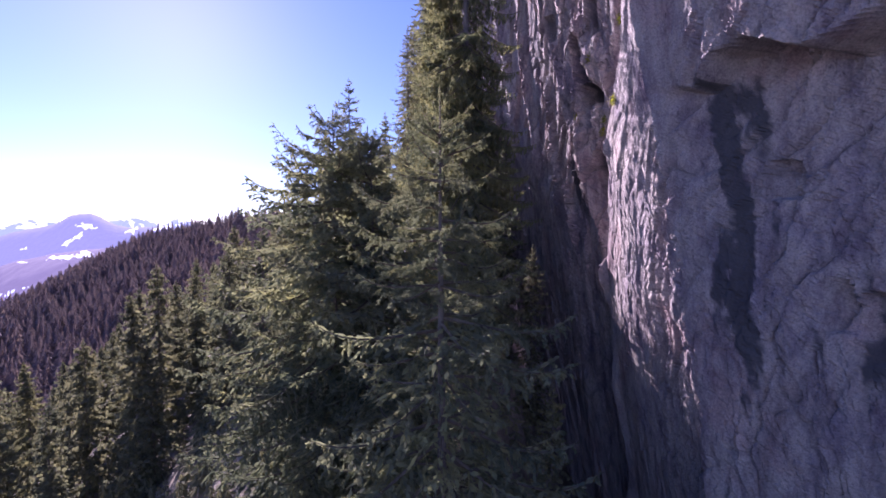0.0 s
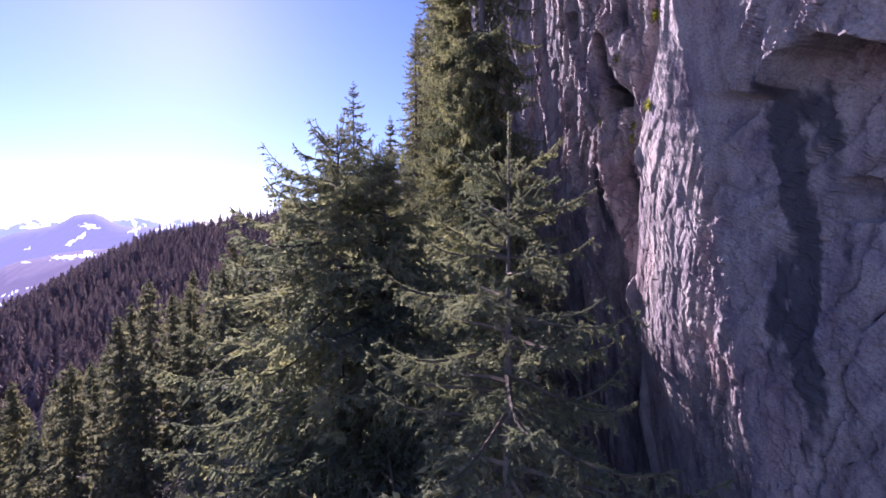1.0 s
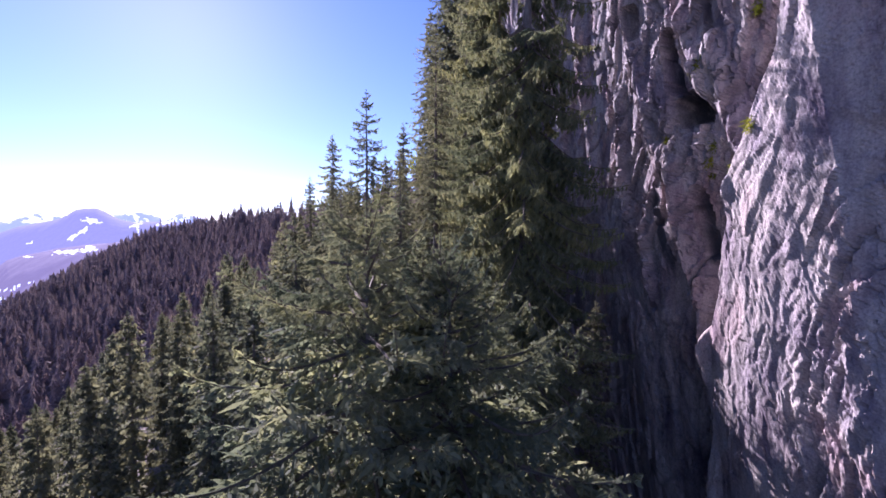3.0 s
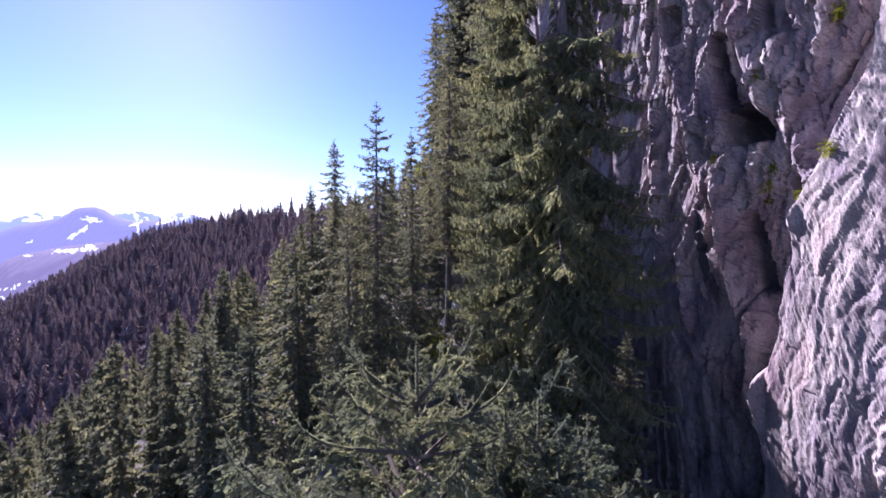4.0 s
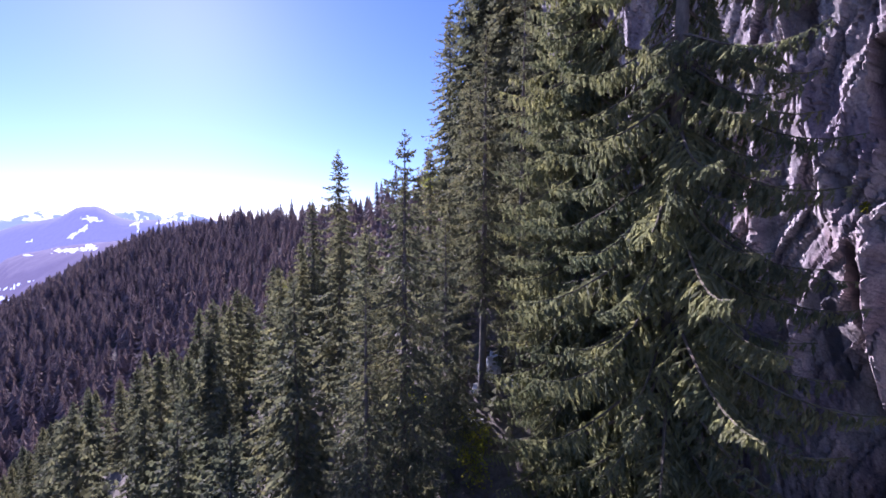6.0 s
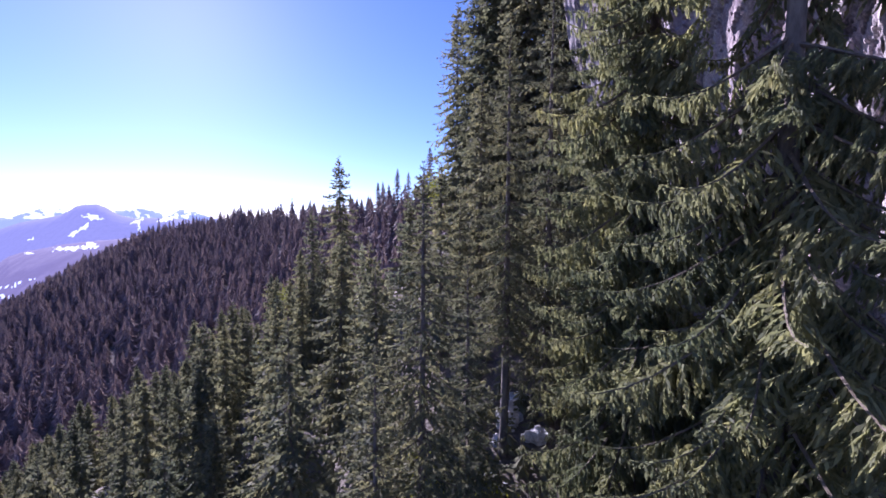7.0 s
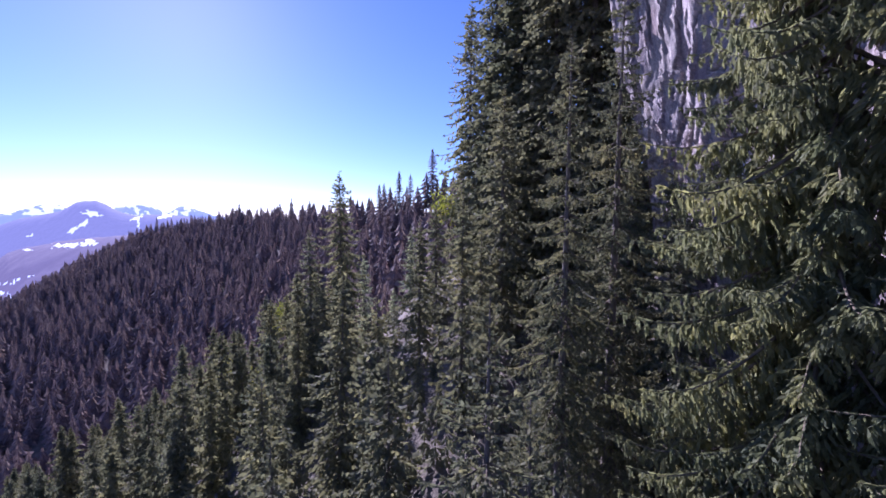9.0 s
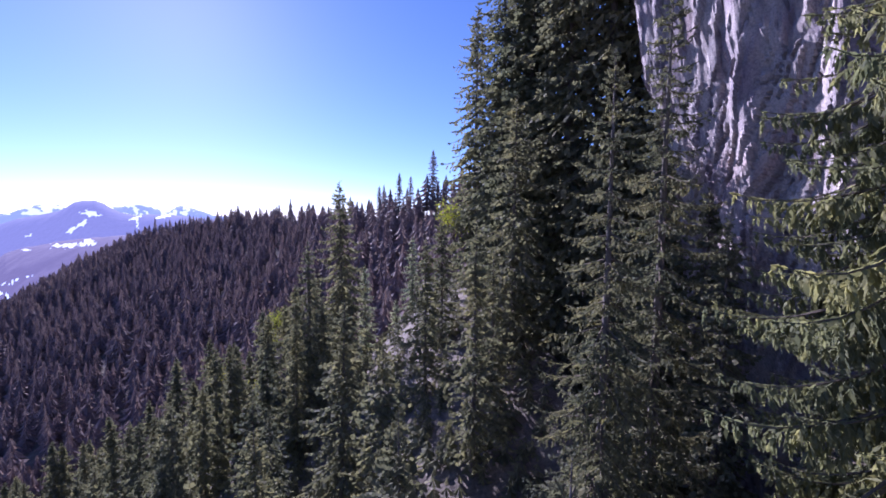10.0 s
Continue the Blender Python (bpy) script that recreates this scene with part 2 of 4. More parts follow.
def twig_pieces(p0, p1, w, rng, spikes, spike_len, crossed=True):
    """Needle-clad twigs from p0 to p1: two crossed slender blades each, and spikes of needles."""
    n = len(p0)
    d = p1 - p0
    ln = np.linalg.norm(d, axis=1)[:, None] + 1e-9
    d = d / ln
    r = rng.normal(size=(n, 3))
    a = np.cross(d, r)
    a /= np.linalg.norm(a, axis=1)[:, None] + 1e-9
    b = np.cross(d, a)
    mid = p0 * 0.55 + p1 * 0.45
    w = np.asarray(w).reshape(-1, 1)
    v = np.stack([p0, p1, mid + a * w, mid - a * w, mid + b * w, mid - b * w], axis=1)
    if spikes:
        fr = rng.uniform(0.05, 0.97, (n, spikes, 1))
        th = rng.uniform(0, 2 * math.pi, (n, spikes, 1))
        rad = np.cos(th) * a[:, None] + np.sin(th) * b[:, None]
        base = p0[:, None] + (p1 - p0)[:, None] * fr
        sl = spike_len * rng.uniform(0.7, 1.3, (n, spikes, 1))
        dd = d[:, None]
        s0 = base - dd * 0.38 * sl
        s1 = base + dd * 0.38 * sl
        s2 = base + dd * 0.75 * sl + rad * sl
        sp = np.stack([s0, s1, s2], axis=2).reshape(n, spikes * 3, 3)
        v = np.concatenate([v, sp], axis=1)
    per = v.shape[1]
    off = (np.arange(n) * per)[:, None]
    quads = (off + np.array([[0, 2, 1, 3]])).tolist()
    if crossed:
        quads += (off + np.array([[0, 4, 1, 5]])).tolist()
    elif not spikes:
        v = v[:, :4]
        off = (np.arange(n) * 4)[:, None]
        quads = (off + np.array([[0, 2, 1, 3]])).tolist()
    tris = []
    if spikes:
        k = np.arange(spikes) * 3 + 6
        t3 = np.stack([k, k + 1, k + 2], axis=1)
        tris = (off[:, None] + t3[None]).reshape(-1, 3).tolist()
    return v.reshape(-1, 3), quads + tris


def axis_curve(length, droop, lift, n=9, side=0.0):
    """A bough's main axis along +x: sags by droop, its tip turns up by lift."""
    q = np.linspace(0, 1, n)
    z = length * (-droop * q ** 1.4 * (1.6 - 0.6 * q) + lift * q ** 4)
    return np.stack([q * length * (1 - 0.25 * droop), side * length * q * q, z], axis=1)


def bough_data(length, rng, droop=0.2, lift=0.2, hang=0.6, lod=0, bare=0.12, width=0.42):
    """One bough: main axis, side branches on both sides, hanging twigs. lod 0 is the finest."""
    s = Soup()
    ax = axis_curve(length, droop, lift, side=rng.uniform(-0.08, 0.08))
    r0 = 0.008 + 0.011 * length
    if lod == 3:
        ax3 = ax[::4]
        s.add(*tube(ax3, np.linspace(r0, 0.004, len(ax3)), 3), 1)
    else:
        s.add(*tube(ax, np.linspace(r0, 0.004, len(ax)), 4), 1)
    q = np.linspace(0, 1, len(ax))

    def at(f):
        return np.stack([np.interp(f, q, ax[:, c]) for c in range(3)], axis=-1)

    gap = (0.12, 0.16, 0.42, 0.5)[lod]
    wid0 = (0.0085, 0.034, 0.12, 0.27)[lod]
    m = max(3, int(length * (1 - bare) / gap))
    p0s, p1s, ws = [], [], []
    up = np.array([0, 0, 1.0])
    for k in range(m):
        f = bare + (1 - bare) * (k + rng.uniform(0, 0.8)) / m
        f = min(f, 0.99)
        for sd in (-1, 1):
            if rng.random() < 0.14:
                continue
            sl = length * width * (0.35 + 0.65 * math.sin(math.pi * min(1, 0.25 + 0.75 * f)) ** 0.8) * (1.08 - f) ** 0.55 * rng.uniform(0.6, 1.15)
            sl = max(sl, 0.10)
            o = at(f)
            fw = math.radians(rng.uniform(32, 72))
            dirv = np.array([math.cos(fw), sd * math.sin(fw), rng.uniform(-0.1, 0.12)])
            sg = hang * rng.uniform(0.5, 1.25)
            nseg = 3 if lod < 2 else 2
            qs = np.linspace(0, 1, nseg + 1)[:, None]
            pts = o + dirv * sl * qs * (1 - 0.25 * sg * qs) - up * sl * sg * qs ** 1.7 * 0.75 + rng.normal(scale=0.08 * sl, size=(nseg + 1, 3)) * qs
            wid = (0.0085, 0.034 if hang < 0.8 else 0.036, 0.12, 0.27)[lod]
            p0s.append(pts[:-1]), p1s.append(pts[1:] + 0.12 * (pts[1:] - pts[:-1]))
            ws.append(np.full(nseg, wid))
            tg = (0.035, 0.06 if hang < 0.8 else 0.045, 0.45, 0.85)[lod]
            nt = int(sl / tg)
            if nt > 0:
                ft = rng.uniform(0.12, 1.0, nt)[:, None]
                b0 = o + dirv * sl * ft * (1 - 0.25 * sg * ft) - up * sl * sg * ft ** 1.7 * 0.75
                if lod < 2:
                    # a fluffy tassel: short twigs all round the hanging side branch
                    tl = (0.075 + 0.13 * (1 - 0.7 * ft)) * rng.uniform(0.6, 1.3, (nt, 1)) * min(1.0, 0.6 + 0.5 * sl)
                    along = dirv * (1 - 0.5 * sg * ft) - up * sg * 1.5 * ft ** 0.7
                    along = along / (np.linalg.norm(along, axis=1)[:, None] + 1e-9)
                    td = along * 0.75 + rng.normal(scale=0.38, size=(nt, 3)) - up * 0.25 * hang
                    if hang > 0.8:
                        # old boughs: long tassels hang straight down in curtains
                        td = along * 0.3 + rng.normal(scale=0.24, size=(nt, 3)) - up * 1.0
                        tl = tl * rng.uniform(1.0, 2.3, (nt, 1))
                else:
                    tl = (0.10 + 0.42 * hang * sl * (1.1 - 0.5 * ft)) * rng.uniform(0.5, 1.3, (nt, 1))
                    td = dirv * 0.65 + rng.normal(scale=0.3, size=(nt, 3))
                    td = td * (1 - 0.72 * hang) - up * hang * 0.95
                td /= np.linalg.norm(td, axis=1)[:, None]
                p0s.append(b0), p1s.append(b0 + td * tl)
                ws.append(np.full(nt, wid * 0.95))
    nn = max(3, int(length / 0.2))
    fr = np.linspace(bare + 0.3, 0.97, nn)
    a0 = at(fr)
    p0s.append(a0), p1s.append(at(np.minimum(fr + 0.22 / length, 1.0)) + np.array([0.03, 0, 0.01]))
    ws.append(np.full(nn, wid0))
    p0, p1, w = np.concatenate(p0s), np.concatenate(p1s), np.concatenate(ws)
    v, f = twig_pieces(p0, p1, w, rng, (13, 1, 0, 0)[lod], (0.022, 0.05, 0.08, 0.1)[lod], lod == 0)
    s.add(v, f, 0)
    return s


BOUGHS = {}


def bough_mesh(length, lod, needle, hangs):
    """A bough from a small stock of lengths; needle names the material, hangs how far the twigs hang."""
    sizes = (0.35, 0.7, 1.2, 1.9, 2.8, 3.9, 5.2)
    size = min(sizes, key=lambda z: abs(math.log(z / length)))
    key = (size, lod, needle.name, hangs)
    if key not in BOUGHS:
        made = []
        for k in range(3 if size > 1 else 2):
            rng = np.random.default_rng(int(size * 100) + 1000 * lod + 77 * k + (500 if hangs > 0.4 else 0))
            young = size < 1.0
            so = bough_data(size, rng, droop=(0.05 if young else 0.16 + 0.06 * k), lift=(0.12 if young else 0.22), hang=hangs if not young else hangs * 0.5, lod=lod,
                            bare=0.06 if young else 0.12, width=0.5 if young else (0.28 if hangs > 0.8 else 0.36))
            made.append(so.mesh("bough", [needle, TWIG]))
        BOUGHS[key] = made
    made = BOUGHS[key]
    return made[random.randrange(len(made))], length / size


def trunk_mesh(height, r0, seed, lean=0.0):
    rng = np.random.default_rng(seed)
    q = np.linspace(0, 1, 14)
    wob = np.cumsum(rng.normal(scale=0.02, size=(14, 2)), axis=0) * (1 - q)[:, None]
    pts = np.stack([wob[:, 0] + lean * q * height, wob[:, 1], q * height - 0.4 * (q == 0)], axis=1)
    rad = r0 * (1 - q) ** 0.85 + 0.006 + 0.35 * r0 * np.exp(-q * 28)
    v, f = tube(pts, rad, 9)
    return mesh_from("trunk", v, f, [BARK], None, True)


def leader_mesh(length, needle, seed):
    """The year's upright shoot at the very top, with short needles all round."""
    rng = np.random.default_rng(seed)
    s = Soup()
    pts = np.stack([np.zeros(5), np.zeros(5), np.linspace(0, length, 5)], axis=1)
    s.add(*tube(pts, np.linspace(0.014, 0.009, 5), 5), 1)
    n = 18
    p0 = np.stack([np.zeros(n), np.zeros(n), np.linspace(0, length * 0.92, n)], axis=1)
    p1 = p0 + np.array([0, 0, length / n * 1.3])
    s.add(*twig_pieces(p0, p1, np.full(n, 0.013), rng, 14, 0.026), 0)
    return s.mesh("leader", [needle, TWIG])


def crown_radius(d, spread, reach):
    """Bough length at d metres under the top."""
    return reach * (1 - math.exp(-spread * d / reach)) + 0.05


def spruce(x, y, base, top, reach, lod=0, needle=None, spread=0.42, hangs=0.7, bare_to=0.12, gap=0.42, per=6, seed=1, leader=0.0, label="", fine_to=99.0, flat=0.0, thin=None, group="spruces on the slope"):
    """A spruce with every bough a part of its own."""
    random.seed(seed)
    needle = needle or NEEDLE
    height = top - base
    tree = new("spruce_tree")
    tree.location = (x, y, base)
    tagged(tree, label or "tall green spruce tree with hanging boughs on the slope", "tree", group)
    part("trunk", trunk_mesh(height - leader, 0.009 * height + 0.03, seed), tree)
    if leader:
        part("leader", leader_mesh(leader, needle, seed), tree, pose(0, 0, height - leader - 0.02), "upright pale shoot at the very top")
    d = leader + 0.06
    turn = random.uniform(0, 360)
    while d < height * (1 - bare_to):
        reach_here = crown_radius(d, spread, reach)
        count = per if d > 1.5 else max(4, per - 1)
        for k in range(count):
            ln = reach_here * random.uniform(0.72, 1.12)
            az = turn + 360 * k / count + random.uniform(-16, 16)
            z = height - d + random.uniform(-0.16, 0.16) * min(1, d)
            if thin and thin[0] < z + base < thin[1] and (az - thin[2]) % 360 < thin[3] - thin[2] and random.random() < 0.92:
                continue
            up = 42 * math.exp(-d / 1.6) + 8 - 26 * (1 - math.exp(-d / 7)) + random.uniform(-7, 7) + flat
            me, sc = bough_mesh(ln, lod if d < fine_to else 1, needle, hangs)
            m = pose(0, 0, z) @ pose(0, 0, 0, 0, 0, az) @ pose(0, 0, 0, random.uniform(-12, 12), -up, 0) @ Matrix.Diagonal((sc, sc * random.uniform(0.85, 1.15), sc * random.uniform(0.9, 1.2), 1))
            part("bough", me, tree, m)
        turn += 47 + random.uniform(-10, 10)
        d += min(gap, 0.2 + 0.12 * d) * random.uniform(0.8, 1.2)
    return tree


# ---------- spruces farther off: trunk and one crown ----------
def crown_mesh(height, reach, seed, needle, lod=3, spread=0.36, gap=0.55, per=6, bare_to=0.12):
    rng = np.random.default_rng(seed)
    stock = {}
    for size in (0.6, 1.3, 2.2, 3.2):
        for k in range(2):
            so = bough_data(size, rng, droop=0.2, lift=0.15, hang=0.55, lod=lod, width=0.46, bare=0.03)
            vv, idx = np.concatenate(so.v), so.i
            stock[(size, k)] = (vv, so.f, idx)
    s = Soup()
    d, turn = 0.15, rng.uniform(0, 360)
    while d < height * (1 - bare_to):
        rr = crown_radius(d, spread, reach)
        for k in range(per if d > 1.2 else 4):
            ln = rr * rng.uniform(0.65, 1.15)
            size = min((0.6, 1.3, 2.2, 3.2), key=lambda z: abs(z - ln))
            v, f, idx = stock[(size, int(rng.integers(2)))]
            up = 40 * math.exp(-d / 1.8) + 6 - 28 * (1 - math.exp(-d / 7)) + rng.uniform(-8, 8)
            m = np.array(pose(0, 0, height - d + rng.uniform(-0.2, 0.2), 0, 0, turn + 360 * k / per + rng.uniform(-20, 20)) @ pose(0, 0, 0, 0, -up, 0)) 
            vv = (v * (ln / size)) @ m[:3, :3].T + m[:3, 3]
            s.v.append(vv)
            s.f.extend([tuple(q + s.n for q in face) for face in f])
            s.i.extend(idx)
            s.n += len(vv)
        for k in range(4 if lod == 2 else 3):
            ln = rr * rng.uniform(0.3, 0.5) + 0.2
            v, f, idx = stock[(0.6 if ln < 1 else 1.3, int(rng.integers(2)))]
            m = np.array(pose(0, 0, height - d - rng.uniform(0.2, 0.6), 0, 0, rng.uniform(0, 360)) @ pose(0, 0, 0, 0, rng.uniform(0, 40), 0))
            vv = (v * (ln / (0.6 if ln < 1 else 1.3))) @ m[:3, :3].T + m[:3, 3]
            s.v.append(vv)
            s.f.extend([tuple(q + s.n for q in face) for face in f])
            s.i.extend(idx)
            s.n += len(vv)
        turn += 43
        d += min(gap, 0.3 + 0.1 * d) * rng.uniform(0.8, 1.2)
    return s.mesh("crown", [needle, TWIG])


def far_crown(height, reach, seed, layers=11):
    """Vertices and triangles of a small ragged conifer for woods too far off to count: layers of drooping points."""
    rng = np.random.default_rng(seed)
    v, f = [], []
    for i in range(layers):
        q = (i + 0.3) / layers
        z = height * (1 - q * 0.9)
        rr = reach * (0.08 + 0.92 * q ** 0.8)
        pts = 6
        t0 = rng.uniform(0, 6.3)
        for k in range(pts):
            a = t0 + 6.283 * k / pts + rng.uniform(-0.3, 0.3)
            r = rr * rng.uniform(0.6, 1.2)
            wa = 0.45
            tip = (r * math.cos(a), r * math.sin(a), z - height * 0.09 * rng.uniform(0.6, 1.2))
            b = len(v)
            v += [(0, 0, z + height * 0.07), (0.62 * r * math.cos(a - wa), 0.62 * r * math.sin(a - wa), z - height * 0.06),
                  tip, (0.62 * r * math.cos(a + wa), 0.62 * r * math.sin(a + wa), z - height * 0.06)]
            f += [(b, b + 1, b + 2), (b, b + 2, b + 3)]
    return np.array(v), np.array(f)


# ================= the land =================
KX = ([-400, -160, -110, -50, -35, -22, -8, 0, 4, 8, 14, 60], [-190, -75, -42, -8, 2, 10, 24, 26, 20, 11, -2, -4])
RY = ([-200, -50, 0, 13, 36, 69, 82, 100, 127, 200, 300], [-60, -18, -3, 2, 12, 20, 20, 13, 8, -20, -60])
CREST_Y = ([-700, -467, -374, -262, -180, -105, -30, 30, 200], [440, 450, 480, 450, 400, 330, 225, 190, 170])
CREST_Z = ([-900, -700, -493, -463, -438, -412, -386, -352, -312, -274, -231, -190, -148, -106, -79, -53, -34, -22, -12, 30, 200],
           [-400, -250, -74, -56, -32, -12, 4, 20, 31, 36, 40, 45, 45, 47, 47.5, 48, 50, 53, 57, 67, 92])


def ground_z(x, y):
    x, y = np.asarray(x, float), np.asarray(y, float)
    near = np.interp(x, *KX) + np.interp(y, *RY)
    cy = np.interp(x, *CREST_Y)
    dy = y - cy
    far = np.interp(x, *CREST_Z) - np.where(dy < 0, -0.36 * dy, 0.6 * dy)
    k = 5.0
    mx = np.maximum(near, far)
    g = mx + k * np.log(np.exp((near - mx) / k) + np.exp((far - mx) / k)) - 2.0 * np.exp(-np.abs(near - far) / 10)
    return np.maximum(g, -420.0)


def spaced(a, b, fine0, fine1, fine, coarse):
    """Grid lines, fine between fine0 and fine1, wider and wider outside."""
    mid = list(np.arange(fine0, fine1, fine))
    out, s, p = [], fine, fine0
    while p > a:
        s = min(s * 1.15, coarse)
        p -= s
        out.append(p)
    out2, s, p = [], fine, mid[-1]
    while p < b:
        s = min(s * 1.15, coarse)
        p += s
        out2.append(p)
    return np.array(out[::-1] + mid + out2)


gx, gy = spaced(-4600, 3000, -130, 40, 2.5, 220), spaced(-1500, 4700, -20, 140, 2.5, 220)
X, Y = np.meshgrid(gx, gy, indexing="ij")
Z = ground_z(X, Y) + 1.2 * (fbm(X * 0.08, Y * 0.08, 4, 3) - 0.5)


def grid_faces(nx, ny):
    i, j = np.meshgrid(np.arange(nx - 1), np.arange(ny - 1), indexing="ij")
    a = (i * ny + j).ravel()
    return np.stack([a, a + ny, a + ny + 1, a + 1], axis=1)


ground = new("ground", mesh_from("ground", np.stack([X, Y, Z], -1).reshape(-1, 3), grid_faces(len(gx), len(gy)), [GROUND], None, True))
tagged(ground, "steep dark forest floor with needles and moss", "ground", kind="structure")

# ---------- the cliff ----------
WY = ([-40, 10, 16, 19.5, 21.5, 25, 29.3, 30.4, 34.4, 35.4, 38.5, 39.6, 44, 46, 49, 50, 55, 65], [57, 21.4, 17.2, 14.0, 12.0, 11.8, 11.6, 10.9, 10.5, 10.1, 9.4, 8.9, 7.8, 7.2, 6.3, 6.7, 12, 26])


def edge_y(z):
    """Where the great buttress ends, at height z."""
    return np.interp(z, [20, 30, 35, 40, 45, 50, 60, 80], [30, 30.0, 29.5, 28.2, 26.2, 23.5, 20, 16])


FOOT = ([-40, 20, 27, 28, 30, 32, 34, 36, 40, 43.5, 45.3, 46.3, 47.7, 60], [18, 20, 22.5, 25, 30.5, 35, 38.7, 41.8, 45.5, 49.6, 52.2, 56, 60, 66])


def undercut(y, z):
    """How far the rock draws back under the foot of the lit face, which climbs along the wall."""
    foot = np.interp(y, *FOOT) + 1.6 * (fbm(y * 0.7, z * 0.5, 3, 41) - 0.5)
    below = np.clip(foot - z, 0, None)
    return np.interp(y, [26, 30, 36, 40], [0.0, 0.0, 0.2, 1.0]) * (1 - np.exp(-below / 2.0))


def blob(y, z, cy, cz, ry, rz, hard=1.0):
    q = np.abs((y - cy) / ry) ** 3 + np.abs((z - cz) / rz) ** 3
    return np.clip(1 - q, 0, 1) ** (0.4 / hard)


def plate_edges(lo, hi, seed):
    r = np.random.default_rng(seed)
    e = [-8.0]
    while e[-1] < 34:
        e.append(e[-1] + r.uniform(lo, hi))
    return np.array(e)


PLATES_WIDE, PLATES_SLIM = plate_edges(1.0, 2.4, 3), plate_edges(0.28, 0.8, 4)


def plates(c, edges):
    """Distance since the last plate's edge, with a short rounded riser."""
    k = np.clip(np.searchsorted(edges, c) - 1, 0, len(edges) - 2)
    d, gap = c - edges[k], edges[k + 1] - edges[k]
    rise = np.minimum(0.22, 0.3 * gap)
    return np.where(d < gap - rise, d, (gap - rise) * (1 - smooth01(0, 1, (d - gap + rise) / rise))) - 0.4 * gap


def facets(x, y, seed):
    """Broken slabs: each has its own lift and lean (-0.5..0.5); also the distance to the crack round it."""
    i0, j0 = np.floor(x), np.floor(y)
    f1, f2, own, lean, rake = np.full(x.shape, 9.0), np.full(x.shape, 9.0), np.zeros(x.shape), np.zeros(x.shape), np.zeros(x.shape)
    for di in (-1, 0, 1):
        for dj in (-1, 0, 1):
            i, j = i0 + di, j0 + dj
            dx, dy = x - i - hash2(i, j, seed), y - j - hash2(i, j, seed + 1)
            d = np.hypot(dx, dy)
            near = d < f1
            f2 = np.where(near, f1, np.minimum(f2, d))
            own = np.where(near, hash2(i, j, seed + 2) - 0.5, own)
            lean = np.where(near, (hash2(i, j, seed + 3) - 0.5) * dx, lean)
            rake = np.where(near, (hash2(i, j, seed + 4) - 0.5) * dy, rake)
            f1 = np.where(near, d, f1)
    return own, lean, rake, 1 - smooth01(0.0, 0.16, f2 - f1)


# the square-floored cave, the slot above it, the wet, dark-painted pits under it, and smaller holes: y, z, half width,
# half height, depth
HOLLOWS = ((28.9, 49.3, 0.85, 1.0, 2.4), (29.5, 51.7, 0.3, 1.9, 1.6), (30.8, 44.9, 0.34, 1.9, 1.2), (29.5, 43.3, 0.36, 2.2, 1.2), (27.4, 45.2, 0.34, 1.7, 1.2),
           (31.6, 54.8, 0.4, 1.1, 0.9), (27.0, 53.5, 0.5, 1.4, 0.9), (18.3, 42.0, 0.5, 1.0, 0.6), (16.6, 35.6, 0.5, 1.8, 0.8), (17.4, 36.5, 0.35, 1.4, 0.6))


RIBS = ((34.9, 41.5, 33.9, 52.0, 0.45, 0.55), (33.5, 38.8, 33.0, 43.6, 0.28, 0.6), (30.9, 34.6, 29.8, 41.4, 0.45, 0.7), (29.4, 35.0, 28.3, 43.5, 0.4, 0.6),
        (31.2, 47.0, 31.9, 56.5, 0.45, 0.55), (30.6, 40.5, 30.2, 47.0, 0.3, 0.6), (27.7, 49.5, 28.4, 54.0, 0.4, 0.6), (26.6, 44.5, 27.0, 52.0, 0.5, 0.6),
        (37.6, 44.0, 37.0, 58.0, 0.6, 0.45), (40.5, 48.0, 39.8, 62.0, 0.7, 0.5), (43.8, 51.0, 43.2, 64.0, 0.7, 0.5))


